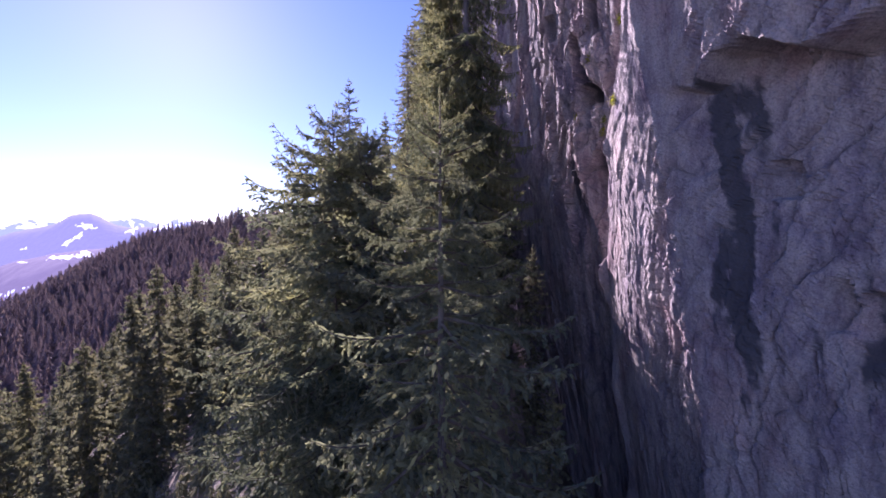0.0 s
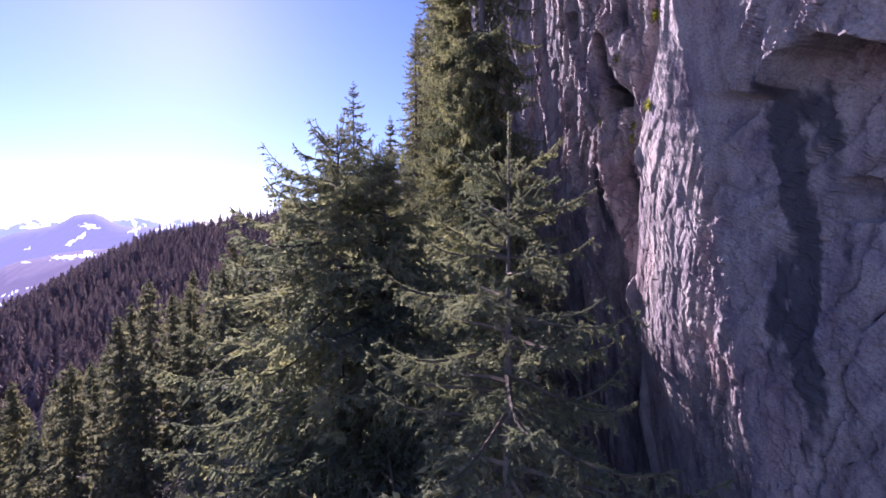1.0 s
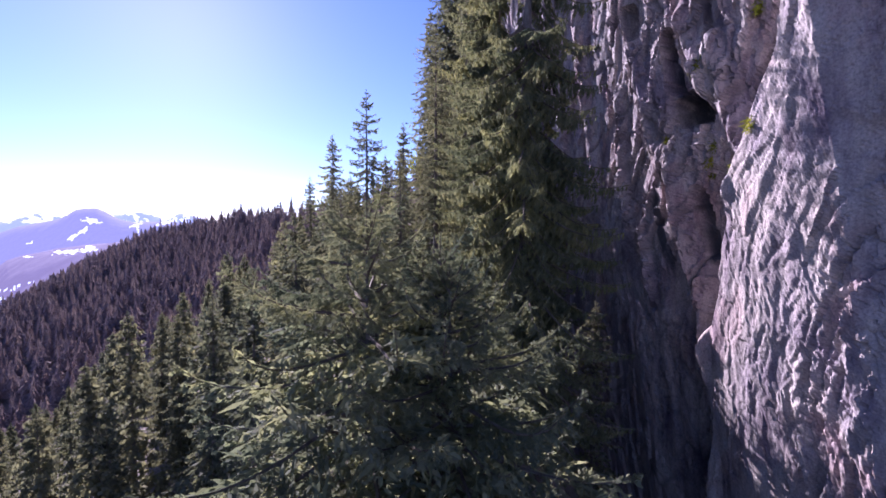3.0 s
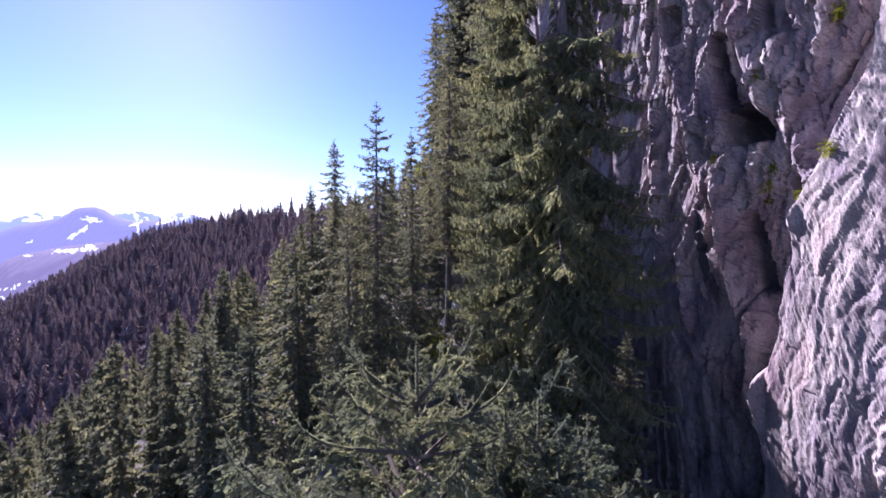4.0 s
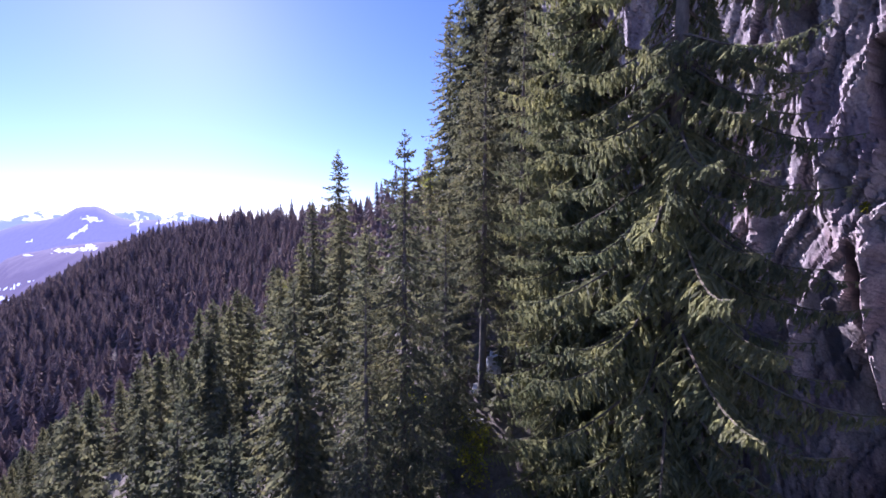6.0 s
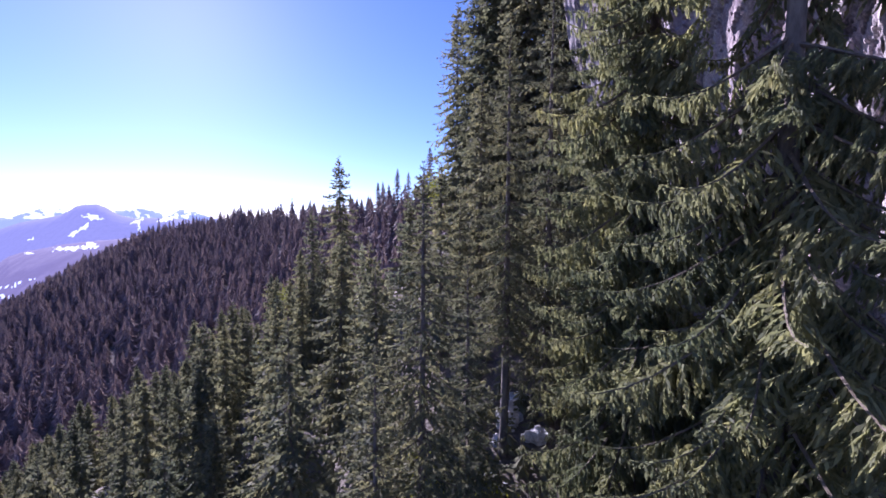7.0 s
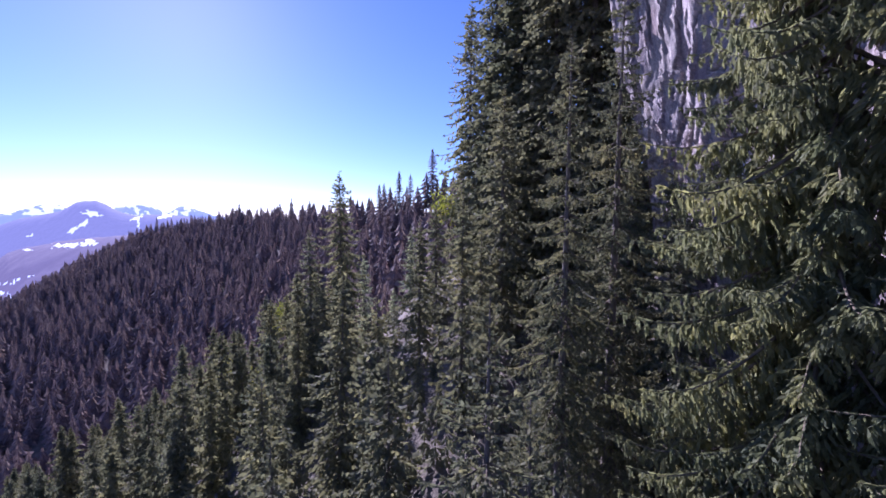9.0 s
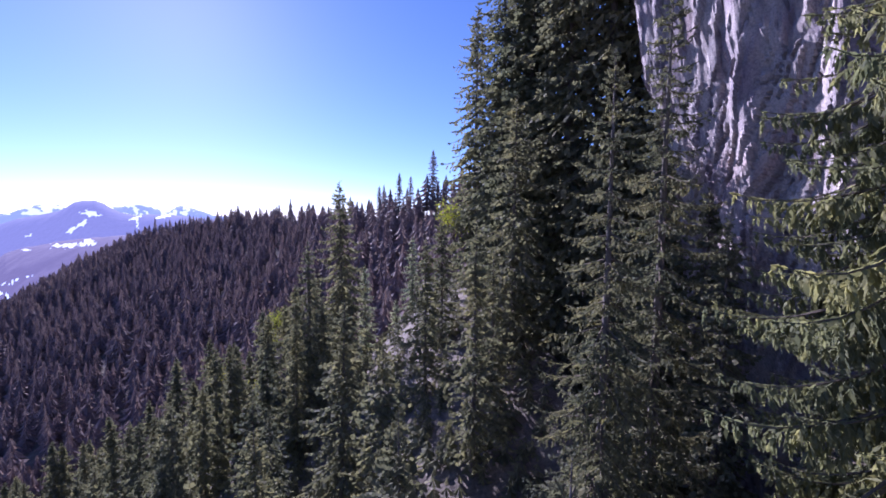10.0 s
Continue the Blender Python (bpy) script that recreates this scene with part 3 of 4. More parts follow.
def cliff_parts(y, z):
    """The rock face at y and height z: x of its broad form, how far its relief stands out, how far that leans, and the cracks."""
    wy = y + 0.55 * (fbm(z * 0.22, y * 0.3, 3, 31) - 0.5) * 2
    base = np.interp(y, *WY) - 0.17 * (z - 40) + undercut(y, z)
    w = wy - edge_y(z)
    out = 0
    # buttress against the bay beside it
    out += 0.5 * (1 - smooth01(-0.15, 0.5, w)) * smooth01(-6.5, -2.0, w)
    out -= 1.4 * smooth01(-0.1, 0.7, w) * np.clip(1 - (w - 0.7) / 4.6, 0, 1)
    # pale ribs of the bay: lower and upper end, half width, height
    for ya, za, yb, zb, wid, h in RIBS:
        q = np.clip((z - za) / (zb - za), 0, 1)
        off = y - (ya + (yb - ya) * q) + 0.5 * (fbm(z * 0.5, ya + 0 * z, 3, 43) - 0.5)
        ends = smooth01(-0.12, 0.15, (z - za) / (zb - za)) * (1 - smooth01(0.85, 1.12, (z - za) / (zb - za)))
        out += h * np.clip(1.15 - np.where(off < 0, -off / wid, 0.7 * off / wid), 0, 1) * ends * (0.75 + 0.5 * fbm(z * 0.4, y * 0.4, 2, 47))
    broad, out = base - out, 0
    # flutes and runnels
    wz = z + 1.2 * (fbm(y * 0.5, z * 0.3, 3, 33) - 0.5)
    calm = 0.15 + 0.85 * smooth01(-0.3, 0.6, w) + 0.6 * (1 - smooth01(-5.6, -3.8, w))
    c1 = w + 0.5 * (fbm(z * 0.16, y * 0.12, 3, 35) - 0.5) * 2 + 0.3 * (fbm(z * 0.8, y * 0.7, 3, 36) - 0.5)
    c2 = w + 0.35 * (fbm(z * 0.3, y * 0.3, 3, 37) - 0.5) * 2 + 0.2 * (fbm(z * 1.4, y * 1.3, 3, 38) - 0.5)
    side = smooth01(-6.0, -4.0, w)
    out -= side * calm * 0.22 * plates(c1, PLATES_WIDE) * (0.35 + 1.1 * fbm(y * 0.5, z * 0.11, 2, 39))
    out += 0.2 * calm * (ridged(wy * 0.45, wz * 0.06, 2, 5) ** 1.6 - 0.4)
    out += calm * 0.16 * plates(c2, PLATES_SLIM) * (0.3 + 1.2 * fbm(y * 0.6 + 7, z * 0.16, 2, 49))
    # tall slabs, then narrower splinters, then rough breaks, each leaning its own way
    own, lean, rake, gaps1 = facets(c1 / 1.25, z / 5.5 + 0.25 * c1, 101)
    out += calm * (0.34 * own + 0.4 * lean + 0.18 * rake - 0.12 * gaps1)
    own, lean, rake, gaps2 = facets(c2 / 0.46, z / 2.3 + 0.3 * c2, 111)
    out += (0.16 + 0.84 * calm) * (0.24 * own + 0.42 * lean + 0.16 * rake - 0.05 * gaps2)
    own, lean, rake, gaps3 = facets(c2 / 0.2 + 0.2 * z, z / 0.5 + 0.6 * c1, 121)
    out += (0.12 + 0.88 * calm) * (0.08 * own + 0.16 * lean + 0.1 * rake) * (1 - 0.6 * smooth01(32, 35, y))
    out += (0.11 + 0.14 * calm) * (fbm(wy * 2.4, wz * 0.8, 5, 21, 0.7) - 0.5)
    # sharp upright flutes
    out += (0.025 + 0.1 * calm) * (ridged(wy * 1.2 + 1.4 * fbm(y * 0.8, z * 0.35, 3, 23), wz * 0.4, 4, 25) - 0.5)
    out -= 0.12 * calm * np.clip(1 - np.abs(2 * fbm(wy * 1.7, z * 0.45, 3, 45) - 1) * 7, 0, 1)
    out *= 1 - 0.35 * smooth01(32, 36, y)
    # the bay breaks into flat plates with sharp edges
    step = out / 0.26 + 0.8 * fbm(y * 0.5, z * 0.2, 2, 53)
    flat = (np.floor(step) + smooth01(0.8, 1.0, step - np.floor(step)) - 0.8 * fbm(y * 0.5, z * 0.2, 2, 53)) * 0.26
    out = out + (flat - out) * 0.6 * smooth01(-0.2, 0.8, w)
    # overhang with a roof high on the shaded side
    out += smooth01(46.8, 47.3, z - 0.12 * (y - 18) + 3.2 * (fbm(y * 0.45, z * 0.15, 3, 51) - 0.5)) * (0.5 * (1 - smooth01(19.5, 22.0, y)) + np.clip(0.62 * (20.6 - y), 0, 2.3)) * smooth01(2, 9, y)
    # hollows: the square-floored cave, the slot above it and the pits under it
    for cy, cz, ry, rz, dep in HOLLOWS:
        n = 0.55 * (fbm(y * 1.7, z * 1.0, 4, 61, 0.6) - 0.5)
        out -= dep * blob(y + n, z + 0.4 * n, cy, cz, ry, rz) * smooth01(0.7, 0.85, (z - cz) / rz + 1.5)
    # ledge of broken blocks under the cave
    out += 0.3 * blob(y, z, 29.2, 47.2, 1.7, 0.95) * (0.3 + ridged(y * 2.5, z * 2.2, 2, 71))
    return broad, out, smooth01(-0.8, 0.6, w), np.maximum(gaps1 * (0.3 + 0.7 * calm), np.maximum(gaps2 * (0.25 + 0.6 * calm), 0.6 * gaps3 * calm))


def cliff_x(y, z):
    broad, relief, lean, cracks = cliff_parts(y, z)
    return broad - relief * (1 - 0.25 * lean)


cy_lines = np.concatenate([np.linspace(-40, 9, 40), np.arange(9.2, 34, 0.075), np.arange(34, 50, 0.09), np.linspace(50.5, 70, 40)])
cz_lines = np.concatenate([np.linspace(5, 24, 20), np.arange(24.3, 60, 0.105), np.arange(60, 72, 0.3), np.linspace(73, 92, 14)])
CY, CZ = np.meshgrid(cy_lines, cz_lines, indexing="ij")
BROAD, RELIEF, LEANS, GAPS = cliff_parts(CY, CZ)
# in the bay the relief stands out aslant, away from the sun
front = np.stack([BROAD - RELIEF * (1 - 0.25 * LEANS), CY - 0.38 * RELIEF * LEANS, CZ], -1).reshape(-1, 3)
ny, nz = len(cy_lines), len(cz_lines)
faces = grid_faces(ny, nz).tolist()
# back and top close the mass of rock
back = np.stack([np.full(ny, 75.0), cy_lines, np.full(ny, 96.0)], -1)
back2 = np.stack([np.full(ny, 75.0), cy_lines, np.full(ny, 0.0)], -1)
nb = len(front)
verts = np.concatenate([front, back, back2])
for i in range(ny - 1):
    a, b = i * nz + nz - 1, (i + 1) * nz + nz - 1
    faces.append((a, nb + i, nb + i + 1, b))
    faces.append((nb + i, nb + ny + i, nb + ny + i + 1, nb + i + 1))
for e in (0, ny - 1):
    faces.append(tuple(e * nz + k for k in range(nz)) + (nb + e, nb + ny + e))
cliff_me = mesh_from("cliff", verts, faces, [ROCK])
stain_shade = np.zeros(len(verts))
wob = 0.5 * (fbm(CY * 0.5, CZ * 0.25, 3, 81) - 0.5)
ragged = 1.5 * (fbm(CY * 3.0, CZ * 0.55, 4, 91, 0.65) - 0.5)
# dark water stains: y, half width, lower and upper end
for cy, w, z0, z1 in ((19.55, 0.36, 31, 46.8), (19.2, 0.7, 42.5, 47.2), (20.1, 0.26, 35, 41), (18.7, 0.1, 38.5, 41.5), (16.5, 0.4, 32, 37.5), (15.6, 0.3, 33, 38), (17.75, 0.12, 33.2, 36), (14.2, 0.4, 34, 44), (12.6, 0.5, 33, 46), (31.9, 0.3, 40, 46)):
    q = 1.35 - np.abs(CY + wob * 1.2 + 0.03 * (CZ - 40) - cy) / w + ragged
    q = smooth01(0.3, 0.52, q) * smooth01(z0, z0 + 2.5, CZ + 4 * ragged) * (1 - smooth01(z1 - 1.2, z1, CZ + 3 * ragged))
    stain_shade[:nb] = np.maximum(stain_shade[:nb], (q * (0.8 + 0.35 * fbm(CY * 2.2, CZ * 1.2, 3, 93))).ravel())
# inside cave, slot and pits: their shade painted in dark, along with wet rock
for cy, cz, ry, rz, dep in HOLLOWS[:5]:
    stain_shade[:nb] = np.maximum(stain_shade[:nb], 0.8 * smooth01(0.35, 0.8, blob(CY, CZ, cy, cz, ry, rz) + 0.6 * ragged).ravel())
att = cliff_me.attributes.new("stain_shade", "FLOAT", "POINT")
att.data.foreach_set("value", np.clip(stain_shade, 0, 0.88).astype(np.float32))
# cracks between slabs darkened: crevice shade painted together with dirt
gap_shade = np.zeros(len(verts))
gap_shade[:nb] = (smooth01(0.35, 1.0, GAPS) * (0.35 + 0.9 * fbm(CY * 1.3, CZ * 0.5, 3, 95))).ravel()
att = cliff_me.attributes.new("grime_shade", "FLOAT", "POINT")
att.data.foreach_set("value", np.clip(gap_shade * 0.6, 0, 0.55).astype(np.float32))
cliff = tagged(new("cliff", cliff_me), "towering overhanging grey limestone cliff with fluted ribs, caves and dark water stains", "cliff", kind="structure")

# ---------- far mountains ----------
def mountains(name, label, y0, y1, crest, rough, floor, mat, seed, fields=(), snow_line=None, nx=360, nyy=72):
    """A range seen from the way: crest gives bearings (x over y) and rises (height over the eye by y); with spurs and gullies."""
    us, qs = np.linspace(crest[0][0], crest[0][-1], nx), np.linspace(0, 1, nyy)
    U, Q = np.meshgrid(us, qs, indexing="ij")
    yy = y0 + (y1 - y0) * Q
    A = U * yy
    h = 46 + np.interp(U, *crest) * (y0 + 0.8 * (y1 - y0))
    prof = np.sin(np.pi * np.clip(Q * 0.62, 0, 1)) ** 1.2
    n = fbm(A * 0.004, yy * 0.004, 5, seed) - 0.5
    rg = ridged(A * 0.006, yy * 0.003, 4, seed + 5) - 0.5
    zz = floor + (h - floor) * prof + rough * (n + rg) * prof * (1.15 - prof) * 3
    me = mesh_from(name, np.stack([A, yy, zz], -1).reshape(-1, 3), grid_faces(nx, nyy), [mat], None, True)
    V = (zz - 46) / yy
    sn = np.zeros_like(zz)
    if snow_line is not None:
        sn = 0.85 * smooth01(0.42, 0.7, fbm(U * 38, V * 70 + U * 20, 4, seed + 9, 0.6)) * smooth01(snow_line, snow_line + 0.012, V)
    for cu, cv, ru, rv, tilt in fields:
        du, dv = U - cu, V - cv
        d = (du / ru) ** 2 + ((dv - tilt * du) / rv) ** 2 + 4.5 * (fbm(U * 160, V * 260, 4, 4, 0.65) - 0.5)
        sn = np.maximum(sn, 0.75 * (1 - smooth01(0.5, 1.1, d)))
    att = me.attributes.new("snow", "FLOAT", "POINT")
    att.data.foreach_set("value", sn.ravel().astype(np.float32))
    return tagged(new(name, me), label, "mountains", kind="structure")


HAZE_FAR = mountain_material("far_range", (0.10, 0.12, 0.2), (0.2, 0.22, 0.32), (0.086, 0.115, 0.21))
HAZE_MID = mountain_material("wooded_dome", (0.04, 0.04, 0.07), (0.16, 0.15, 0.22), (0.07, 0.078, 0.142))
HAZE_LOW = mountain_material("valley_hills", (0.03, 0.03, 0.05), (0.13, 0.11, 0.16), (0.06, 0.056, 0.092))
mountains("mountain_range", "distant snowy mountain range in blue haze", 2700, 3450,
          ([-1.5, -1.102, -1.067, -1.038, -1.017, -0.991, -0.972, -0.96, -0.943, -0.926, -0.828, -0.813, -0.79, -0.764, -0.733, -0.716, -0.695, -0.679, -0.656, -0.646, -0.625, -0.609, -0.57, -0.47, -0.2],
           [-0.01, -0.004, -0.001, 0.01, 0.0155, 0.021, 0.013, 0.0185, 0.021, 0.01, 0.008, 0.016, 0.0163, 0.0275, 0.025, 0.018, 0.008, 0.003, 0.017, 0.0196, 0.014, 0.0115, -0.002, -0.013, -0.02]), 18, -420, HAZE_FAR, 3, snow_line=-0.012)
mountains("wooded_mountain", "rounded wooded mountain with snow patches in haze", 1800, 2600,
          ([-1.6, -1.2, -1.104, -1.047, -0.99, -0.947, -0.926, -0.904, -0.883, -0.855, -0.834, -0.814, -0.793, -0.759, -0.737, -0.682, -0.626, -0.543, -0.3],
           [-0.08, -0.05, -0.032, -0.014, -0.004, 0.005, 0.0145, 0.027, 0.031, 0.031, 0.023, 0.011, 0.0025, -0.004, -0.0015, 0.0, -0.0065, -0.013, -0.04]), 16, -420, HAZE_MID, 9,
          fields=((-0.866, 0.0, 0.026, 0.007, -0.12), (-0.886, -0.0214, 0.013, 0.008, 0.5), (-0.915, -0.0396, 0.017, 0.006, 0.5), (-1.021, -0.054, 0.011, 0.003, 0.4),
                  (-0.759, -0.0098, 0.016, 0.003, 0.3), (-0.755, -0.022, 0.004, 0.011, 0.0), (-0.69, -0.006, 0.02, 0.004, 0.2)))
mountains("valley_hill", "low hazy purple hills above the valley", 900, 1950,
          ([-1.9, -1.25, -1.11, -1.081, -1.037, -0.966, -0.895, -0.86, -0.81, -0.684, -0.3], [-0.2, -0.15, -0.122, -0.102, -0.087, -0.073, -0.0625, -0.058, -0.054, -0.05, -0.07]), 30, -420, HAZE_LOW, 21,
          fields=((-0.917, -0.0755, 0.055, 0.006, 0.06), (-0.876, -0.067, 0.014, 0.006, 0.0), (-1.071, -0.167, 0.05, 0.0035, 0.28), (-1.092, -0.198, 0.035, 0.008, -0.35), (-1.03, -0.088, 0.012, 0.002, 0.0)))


# ================= spruces beside the way =================
def soil(x, y):
    return float(ground_z(x, y)) - 0.4


spruce(-0.05, 6.82, soil(0, 6.8), 42.3, 3.4, lod=0, fine_to=3.6, needle=NEEDLE_YOUNG, spread=0.85, hangs=0.55, gap=0.5, per=5, seed=11, leader=0.72, bare_to=0.3, label="young olive-green spruce with a bare upright leader")
spruce(-3.6, 13.6, soil(-3.7, 13.5), 43.85, 4.6, lod=0, fine_to=2.2, needle=NEEDLE_YOUNG, spread=1.7, hangs=0.5, gap=0.6, per=6, seed=12, flat=7, leader=0.5, bare_to=0.3, label="broad young spruce with level boughs and a tall leader")
spruce(-2.33, 13.4, soil(-2.0, 13.5), 42.9, 5.2, lod=0, fine_to=2.2, needle=NEEDLE_YOUNG, spread=1.6, hangs=0.5, gap=0.62, per=6, seed=13, flat=9, leader=0.35, bare_to=0.3, label="broad young spruce with wide reaching boughs")
spruce(1.5, 27.8, soil(1.5, 27.8), 69.0, 7.0, lod=1, spread=0.4, needle=NEEDLE_OLD, hangs=0.95, gap=0.72, per=6, bare_to=0.08, seed=14, flat=-8, thin=(53.4, 61.0, 100, 330), label="very tall old spruce with long drooping boughs before the cliff")
spruce(0.6, 32.1, soil(0.6, 32.1), 69.0, 5.0, lod=1, spread=0.46, needle=NEEDLE_OLD, hangs=0.95, gap=0.42, per=8, bare_to=0.08, seed=15, flat=-4, thin=(47, 62, 275, 425), label="tall spruce with mossy hanging boughs near the cliff")
spruce(-0.9, 39.4, soil(-0.9, 39.4), 61.0, 3.2, lod=1, spread=0.34, hangs=0.75, gap=0.7, per=6, seed=16, label="tall spruce with sparse level boughs")
spruce(-3.2, 38.0, soil(-3.2, 38), 58.0, 2.8, lod=1, spread=0.4, hangs=0.75, gap=0.6, per=6, bare_to=0.28, seed=19, label="grey-green spruce with combed hanging twigs")
spruce(-6.7, 29.8, soil(-6.7, 29.8), 50.6, 2.8, lod=1, spread=0.45, hangs=0.65, gap=0.46, per=6, seed=17, label="slender spruce with a thin top")
spruce(-7.9, 28.8, soil(-7.9, 28.8), 45.6, 2.4, lod=1, spread=0.42, hangs=0.65, gap=0.5, per=6, seed=20, label="slender spruce with a thin top")
spruce(-5.3, 33.2, soil(-5.3, 33.2), 47.6, 2.8, lod=1, spread=0.42, hangs=0.65, gap=0.48, per=6, bare_to=0.25, seed=18, label="slender grey-green spruce with a visible trunk")

for sx, sy, top, sd in ((-2.47, 13.6, 43.34, 81), (-2.75, 13.8, 43.21, 82)):
    spruce(sx, sy, soil(sx, sy), top, 1.5, lod=0, fine_to=1.6, needle=NEEDLE_YOUNG, spread=0.8, hangs=0.4, gap=0.45, per=5, seed=sd, leader=0.4, bare_to=0.6, label="slim young spruce with an upright leader")

# ---------- trees of the middle distance ----------
CROWNS = {}


def mid_spruce(x, y, top, reach, needle=None, seed=0, fine=True, spread=0.42, bare_to=0.08, label="", base=None, group="spruces in the wood"):
    needle = needle or NEEDLE
    base = soil(x, y) if base is None else base
    h = top - base
    tree = new("spruce_tree")
    tree.location = (x, y, base)
    tree.rotation_euler = (0, 0, seed * 1.7)
    tagged(tree, label or "green spruce standing in the steep forest", "tree", group)
    part("trunk", trunk_mesh(h, 0.009 * h + 0.03, seed), tree)
    part("crown", crown_mesh(h, reach, seed, needle, lod=2 if fine else 3, spread=spread, gap=0.95 if fine else 1.4, per=6 if fine else 5, bare_to=bare_to), tree)
    return tree


for i, (x, y, top, reach, mat, text) in enumerate((
        (-4.9, 71.5, 75.6, 4.5, NEEDLE, "very tall spruce standing against the sky"),
        (-0.5, 63.5, 82.0, 5.6, NEEDLE, "tall spruce below the cliff"),
        (1.6, 59.0, 86.0, 5.8, NEEDLE, "tall dark spruce close to the cliff"),
        (-2.6, 67.0, 81.0, 5.4, NEEDLE, "tall dark spruce below the cliff"),
        (3.6, 56.0, 86.0, 5.4, NEEDLE, "tall dense spruce close to the cliff"),
        (0.4, 65.0, 86.0, 5.6, NEEDLE, "tall dense dark spruce below the cliff"),
        (-5.0, 52.0, 51.0, 3.4, NEEDLE, "dense spruce on the steep slope"),
        (-3.0, 56.5, 62.0, 4.4, NEEDLE, "tall dense dark spruce below the cliff"),
        (4.5, 44.0, 53.5, 3.2, NEEDLE, "dark spruce growing at the foot of the cliff"),
        (6.0, 40.0, 49.0, 3.0, NEEDLE, "dark spruce growing at the foot of the cliff"),
        (3.4, 47.8, 57.5, 3.4, NEEDLE, "dark spruce growing at the foot of the cliff"),
        (5.9, 51.5, 69.0, 4.2, NEEDLE, "dark spruce growing at the foot of the cliff"),
        (4.4, 53.5, 60.0, 3.6, NEEDLE, "dark spruce growing at the foot of the cliff"),
        (5.3, 55.5, 82.0, 5.0, NEEDLE, "tall dense spruce close to the cliff"),
        (5.2, 46.6, 55.0, 3.0, NEEDLE, "dark spruce growing at the foot of the cliff"),
        (6.0, 22.0, 31.5, 2.6, NEEDLE, "young spruce in the shade under the cliff"),
        (7.4, 34.0, 38.5, 2.8, NEEDLE, "young spruce in the shade under the cliff"),
        (-14.6, 215.0, 82.6, 4.2, NEEDLE_HAZED, "dark spruce standing out on the crest"),
        (-30.0, 215.0, 72.5, 3.8, NEEDLE_HAZED, "dark spruce standing out on the crest"),
        (-24.8, 215.0, 71.0, 3.4, NEEDLE_HAZED, "dark spruce standing out on the crest"),
        (-39.3, 215.0, 66.3, 3.2, NEEDLE_HAZED, "dark spruce standing out on the crest"),
        (-19.6, 70.0, 56.8, 4.4, NEEDLE, "slim lone spruce with an airy top"),
        (-22.8, 69.0, 50.4, 2.8, NEEDLE, "small slim spruce beside a taller one"),
        (-15.4, 84.6, 41.0, 3.0, NEEDLE_PALE, "pale silvery young conifer"),
        (-14.7, 105.5, 49.5, 3.6, NEEDLE_PALE, "pale green conifer among dark spruces"),
        (-22.4, 97.0, 44.6, 3.6, NEEDLE_PALE, "pale green conifer among dark spruces"),
        (-9.6, 56.4, 51.5, 3.4, NEEDLE, "spruce on the steep slope"),
        (-6.5, 47.0, 53.0, 2.8, NEEDLE, "spruce on the steep slope"))):
    mid_spruce(x, y, top, reach, mat, seed=30 + i, label=text, fine=y < 200, spread=0.62 if top > 78 or reach > 4.3 else 0.46)

random.seed(6)
FINE = [mid_spruce(x, y, soil(x, y) + h, r, NEEDLE, seed=50 + i, spread=0.58) for i, (x, y, h, r) in enumerate(((-9.5, 38.0, 12.5, 3.4), (-13.0, 36.0, 14.0, 3.7), (-11.0, 44.5, 13.0, 3.4), (-16.5, 43.0, 15.0, 3.9)))]
for x, y in ((-20, 38), (-14.5, 49.5), (-19.0, 50), (-22.0, 45), (-8.5, 62), (-20.5, 67), (-23, 56), (-17.5, 33), (-13.2, 29.5), (-23, 32), (-22, 76)):
    sc = random.uniform(0.85, 1.15)
    copy_thing(FINE[random.randrange(4)], pose(x, y, soil(x, y), random.uniform(-2, 2), random.uniform(-2, 2), random.uniform(0, 360)) @ Matrix.Diagonal((sc, sc, sc, 1)))

HEIGHTS = (22, 19, 25, 16, 21)
# how steeply the tops of the wood fall away towards the valley, by bearing
ROOF = ((0.2, 0.3, 0.45, 0.59, 0.76, 0.94, 1.14), (0.03, 0.02, -0.085, -0.165, -0.285, -0.43, -0.6))
STOCK = [mid_spruce(-70 - 6 * i, -60, ground_z(-70 - 6 * i, -60) + h, r, NEEDLE, seed=60 + i, fine=False, spread=0.5, label="green spruce standing in the steep forest") for i, (h, r) in
         enumerate(zip(HEIGHTS, (4.2, 3.9, 4.6, 3.4, 3.9)))]
random.seed(5)
for iy in range(14):
    for ix in range(20):
        x, y = -25 - ix * 6.2 + random.uniform(-2.3, 2.3), 24 + iy * 6.0 + random.uniform(-2.3, 2.3)
        if x < -14 - 1.02 * y:
            continue
        g = soil(x, y)
        cap = 46.2 + (y - 12.6) * float(np.interp(-(x + 4.3) / (y - 12.6), *ROOF)) - g
        k = random.randrange(5)
        sc = min(random.uniform(0.6, 1.0), cap * random.uniform(0.82, 1.0) / HEIGHTS[k])
        if sc < 0.3:
            continue
        copy_thing(STOCK[k], pose(x, y, g, random.uniform(-2, 2), random.uniform(-2, 2), random.uniform(0, 360)) @ Matrix.Diagonal((sc, sc, sc, 1)))

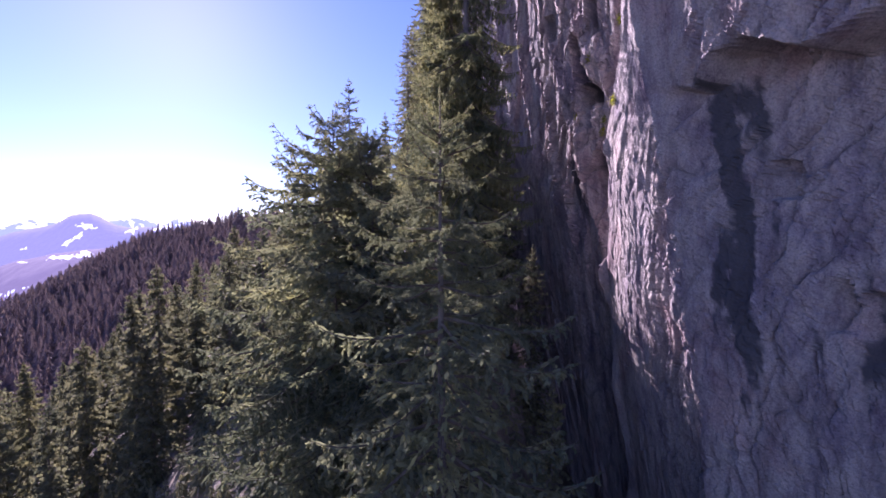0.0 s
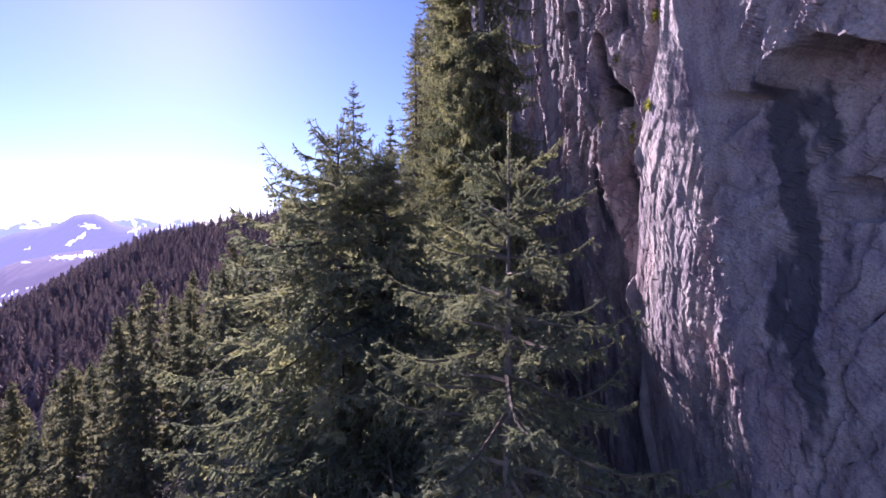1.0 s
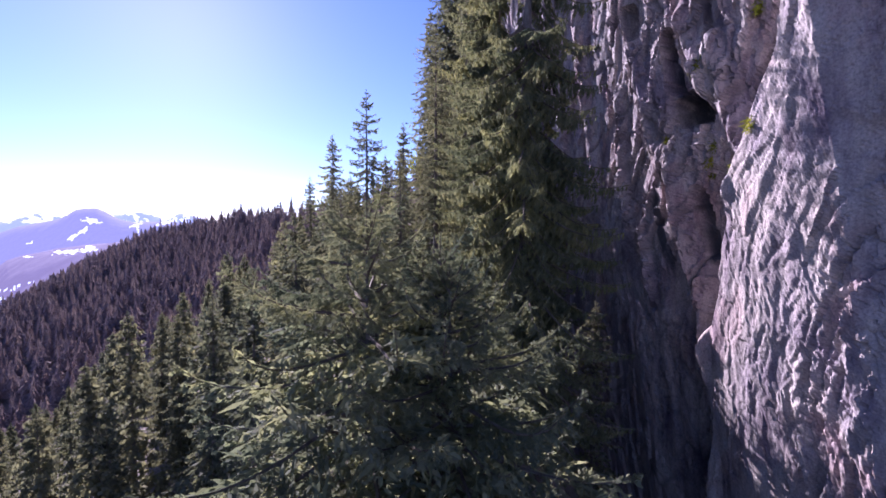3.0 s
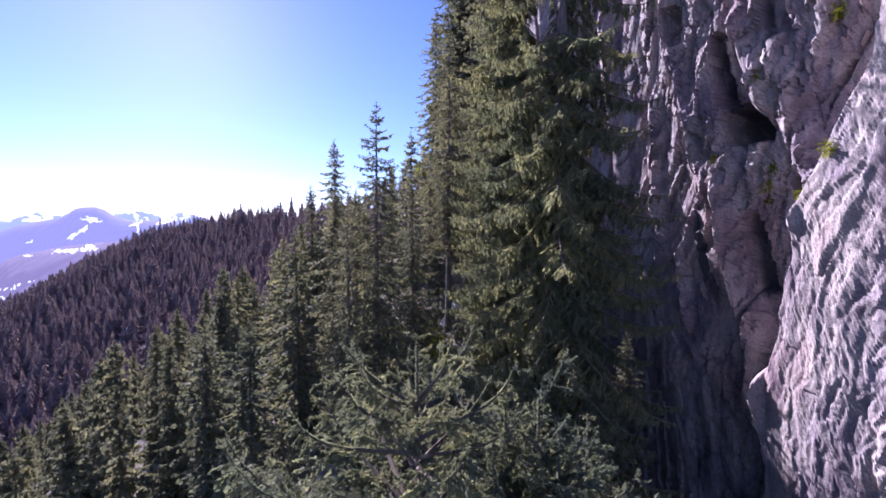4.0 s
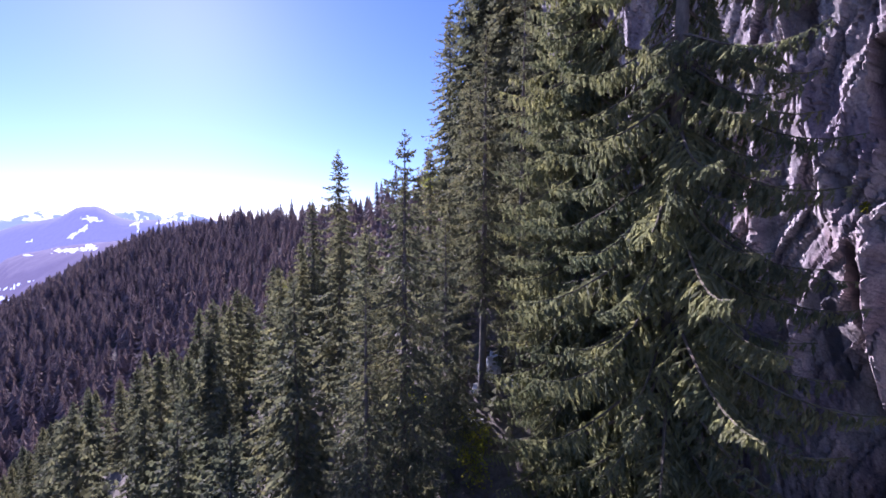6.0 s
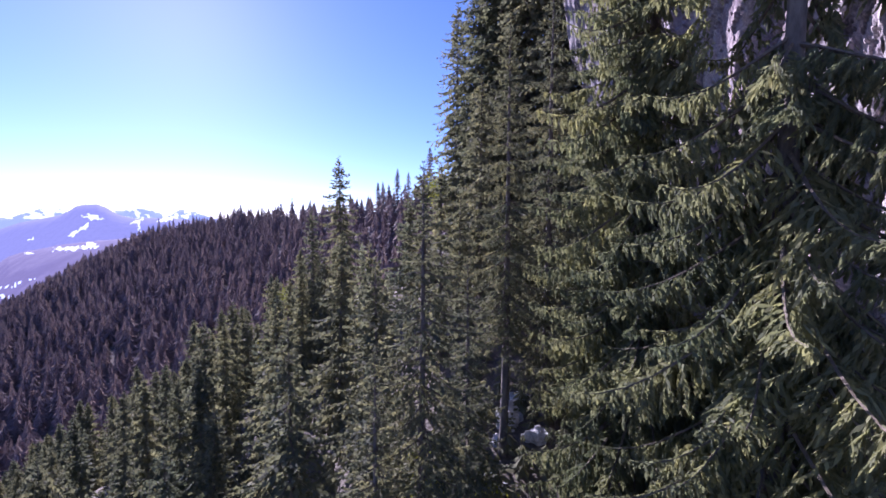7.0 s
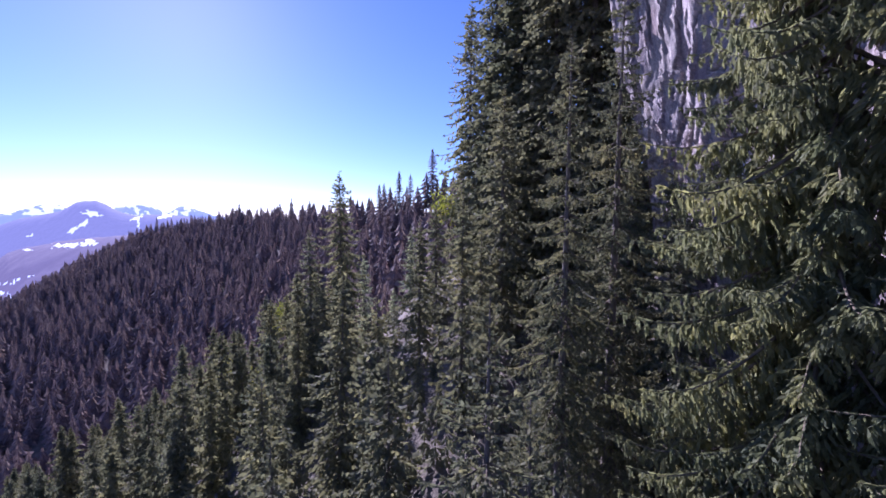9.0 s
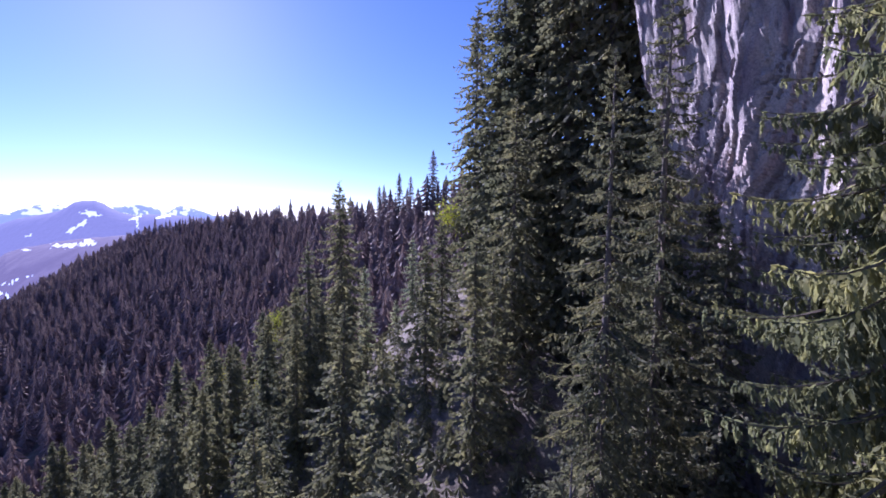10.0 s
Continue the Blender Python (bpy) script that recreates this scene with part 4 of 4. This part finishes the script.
# ---------- the woods too far off to count ----------
rng = np.random.default_rng(8)
kinds = [far_crown(1.0, 0.25 + 0.03 * k, 200 + k, layers=8) for k in range(6)]
vs, fs, n = [], [], 0
for x in np.arange(-620, 140, 6.2):
    for y in np.arange(60, 560, 6.2):
        px, py = x + rng.uniform(-3, 3), y + rng.uniform(-3, 3)
        cyy = np.interp(px, *CREST_Y)
        if py > cyy + 26 or px < -16 - 1.25 * py or px > 8 + 0.02 * py:
            continue
        if py < 107 or (px > -25 and py < 112):
            continue
        v, f = kinds[int(rng.integers(6))]
        h = rng.uniform(9, 17) * (1.25 if rng.random() < 0.06 else 1)
        a = rng.uniform(0, 6.28)
        c, s = math.cos(a), math.sin(a)
        vv = np.stack([(v[:, 0] * c - v[:, 1] * s) * h + px, (v[:, 0] * s + v[:, 1] * c) * h + py, v[:, 2] * h + float(ground_z(px, py)) - 0.5], axis=1)
        vs.append(vv)
        fs.append(f + n)
        n += len(vv)
woods = new("far_woods", mesh_from("far_woods", np.concatenate(vs), np.concatenate(fs), [NEEDLE_HAZED]))
tagged(woods, "dense dark spruce forest on the far hillside", "forest", kind="stuff")

# ---------- saplings and bushes that cover the forest floor ----------
kinds = [far_crown(1.0, 0.34 + 0.05 * k, 300 + k, layers=4) for k in range(5)]
vs, fs, n = [], [], 0
for k in range(3800):
    px, py = rng.uniform(-34, 13), rng.uniform(-8, 100)
    if px > 14.5 - 0.16 * py:
        continue
    v, f = kinds[int(rng.integers(5))]
    h, a = rng.uniform(0.7, 2.6), rng.uniform(0, 6.28)
    c, s = math.cos(a), math.sin(a)
    vv = np.stack([(v[:, 0] * c - v[:, 1] * s) * h + px, (v[:, 0] * s + v[:, 1] * c) * h + py, v[:, 2] * h + float(ground_z(px, py)) - 0.3], axis=1)
    vs.append(vv)
    fs.append(f + n)
    n += len(vv)
undergrowth = new("undergrowth", mesh_from("undergrowth", np.concatenate(vs), np.concatenate(fs), [NEEDLE]))
tagged(undergrowth, "low green saplings and bushes on the forest floor", "undergrowth", kind="stuff")

# ================= smaller things =================
def boulder(x, y, z, size, seed, label):
    rng2 = np.random.default_rng(seed)
    bm = bmesh.new()
    bmesh.ops.create_icosphere(bm, subdivisions=4, radius=1.0)
    sx, sy, sz = size * rng2.uniform(0.8, 1.2), size * rng2.uniform(0.7, 1.0), size * rng2.uniform(0.6, 0.9)
    for vert in bm.verts:
        c = vert.co.copy()
        r = 1 + 0.5 * (noise.noise(c * 1.3 + Vector((seed, 0, 0)))) + 0.2 * noise.noise(c * 3.7)
        c = c * r
        for ax in range(3):
            c[ax] = round(c[ax] * 2.2) / 2.2 * 0.45 + c[ax] * 0.55
        vert.co = Vector((c.x * sx, c.y * sy, c.z * sz))
    me = bpy.data.meshes.new("boulder")
    bm.to_mesh(me)
    bm.free()
    me.materials.append(PALE_ROCK)
    ob = new("boulder", me)
    ob.location = (x, y, z)
    return tagged(ob, label, "boulder", "boulders on the slope")


for i, (x, y, dz, size) in enumerate(((-2.75, 40.0, 0.0, 0.75), (-3.3, 38.6, 0.0, 0.4), (-2.0, 41.2, 0.1, 0.5), (-4.1, 36.6, 0.0, 0.4), (-3.6, 36.0, -0.1, 0.4), (-1.6, 38.2, 0.1, 0.5), (-8.6, 41.0, 0.0, 0.6))):
    boulder(x, y, soil(x, y) + 0.4 + dz, size, 400 + i, "pale weathered limestone boulder lying on the slope")


def shrub(x, y, z, size, seed, label, leaf_mat, leaves=900, leaf=0.09, name="bush"):
    """Several stems and a loose crown of small leaves in clumps."""
    rng2 = np.random.default_rng(seed)
    root = new(name)
    root.location = (x, y, z)
    tagged(root, label, "bush", "bushes among the spruces")
    clumps = []
    for k in range(9):
        a, r = rng2.uniform(0, 6.28), size * rng2.uniform(0.1, 0.75)
        tip = np.array([r * math.cos(a), r * math.sin(a), size * rng2.uniform(0.9, 2.2)])
        q = np.linspace(0, 1, 6)[:, None]
        pts = tip * q + np.array([0, 0, 0.25 * size]) * q * (1 - q)
        v, f = tube(pts, np.linspace(0.035 * size, 0.008, 6), 5)
        part("stem", mesh_from("stem", v, f, [TWIG], None, True), root)
        clumps += [tip, tip * 0.75 + rng2.normal(scale=0.12 * size, size=3)]
    clumps = np.array(clumps)
    c = clumps[rng2.integers(len(clumps), size=leaves)] + rng2.normal(scale=0.24 * size, size=(leaves, 3))
    a = rng2.normal(size=(leaves, 3))
    a /= np.linalg.norm(a, axis=1)[:, None]
    b = np.cross(a, rng2.normal(size=(leaves, 3)))
    b /= np.linalg.norm(b, axis=1)[:, None]
    l = leaf * rng2.uniform(0.6, 1.4, (leaves, 1))
    v = np.stack([c - a * l, c + b * l * 0.55, c + a * l, c - b * l * 0.55], axis=1).reshape(-1, 3)
    part("foliage", mesh_from("foliage", v, np.arange(leaves * 4).reshape(-1, 4), [leaf_mat]), root)
    return root


for i, (x, y, z, size) in enumerate(((-7.1, 74.0, 49.6, 2.6), (-50.5, 101.5, 18.5, 2.6), (-36.0, 86.0, 24.0, 2.4), (-41.3, 104.0, 28.5, 2.4), (-42.5, 104.5, 25.0, 2.6), (-6.8, 36.0, soil(-6.8, 36) + 0.3, 1.2), (-4.2, 33.0, soil(-4.2, 33) + 0.3, 1.3))):
    shrub(x, y, max(z, soil(x, y)), size, 500 + i, "yellow-green leafy bush in autumn colour", LEAF_YELLOW, leaf=0.16 if y > 60 else 0.07)


def tuft(y, z, size, seed):
    """Grass hanging from a ledge of the cliff."""
    rng2 = np.random.default_rng(seed)
    n = 90
    x = float(cliff_x(np.array([y]), np.array([z]))[0])
    a = rng2.uniform(-0.5, 0.5, (n, 3)) * np.array([0.3, 1.0, 0.9]) * size
    d = np.stack([-rng2.uniform(0.2, 0.9, n), rng2.normal(scale=0.4, size=n), rng2.uniform(-1.0, 0.5, n)], axis=1)
    l = size * rng2.uniform(0.3, 0.8, (n, 1))
    p1 = a + d * l
    w = np.cross(d, np.array([0, 0, 1.0]))
    w = w / (np.linalg.norm(w, axis=1)[:, None] + 1e-6) * 0.018
    mid = a * 0.5 + p1 * 0.5 + np.array([0, 0, 0.08]) * size
    v = np.stack([a - w, a + w, mid + w, p1, mid - w], axis=1).reshape(-1, 3)
    ob = new("grass_tuft", mesh_from("grass_tuft", v, np.arange(n * 5).reshape(-1, 5), [LEAF_YELLOW]))
    ob.location = (x + 0.05, y, z)
    return tagged(ob, "yellow-green grass tuft growing on a rock ledge", "plant", "tufts on the cliff")


for i, (y, z, size) in enumerate(((28.2, 47.3, 0.5), (28.5, 46.6, 0.5), (28.8, 46.0, 0.4), (26.3, 46.0, 0.6), (26.0, 46.6, 0.5), (27.6, 51.0, 0.5), (25.2, 52.5, 0.6), (24.6, 47.6, 0.5), (30.4, 48.0, 0.4))):
    tuft(y, z, size, 600 + i)
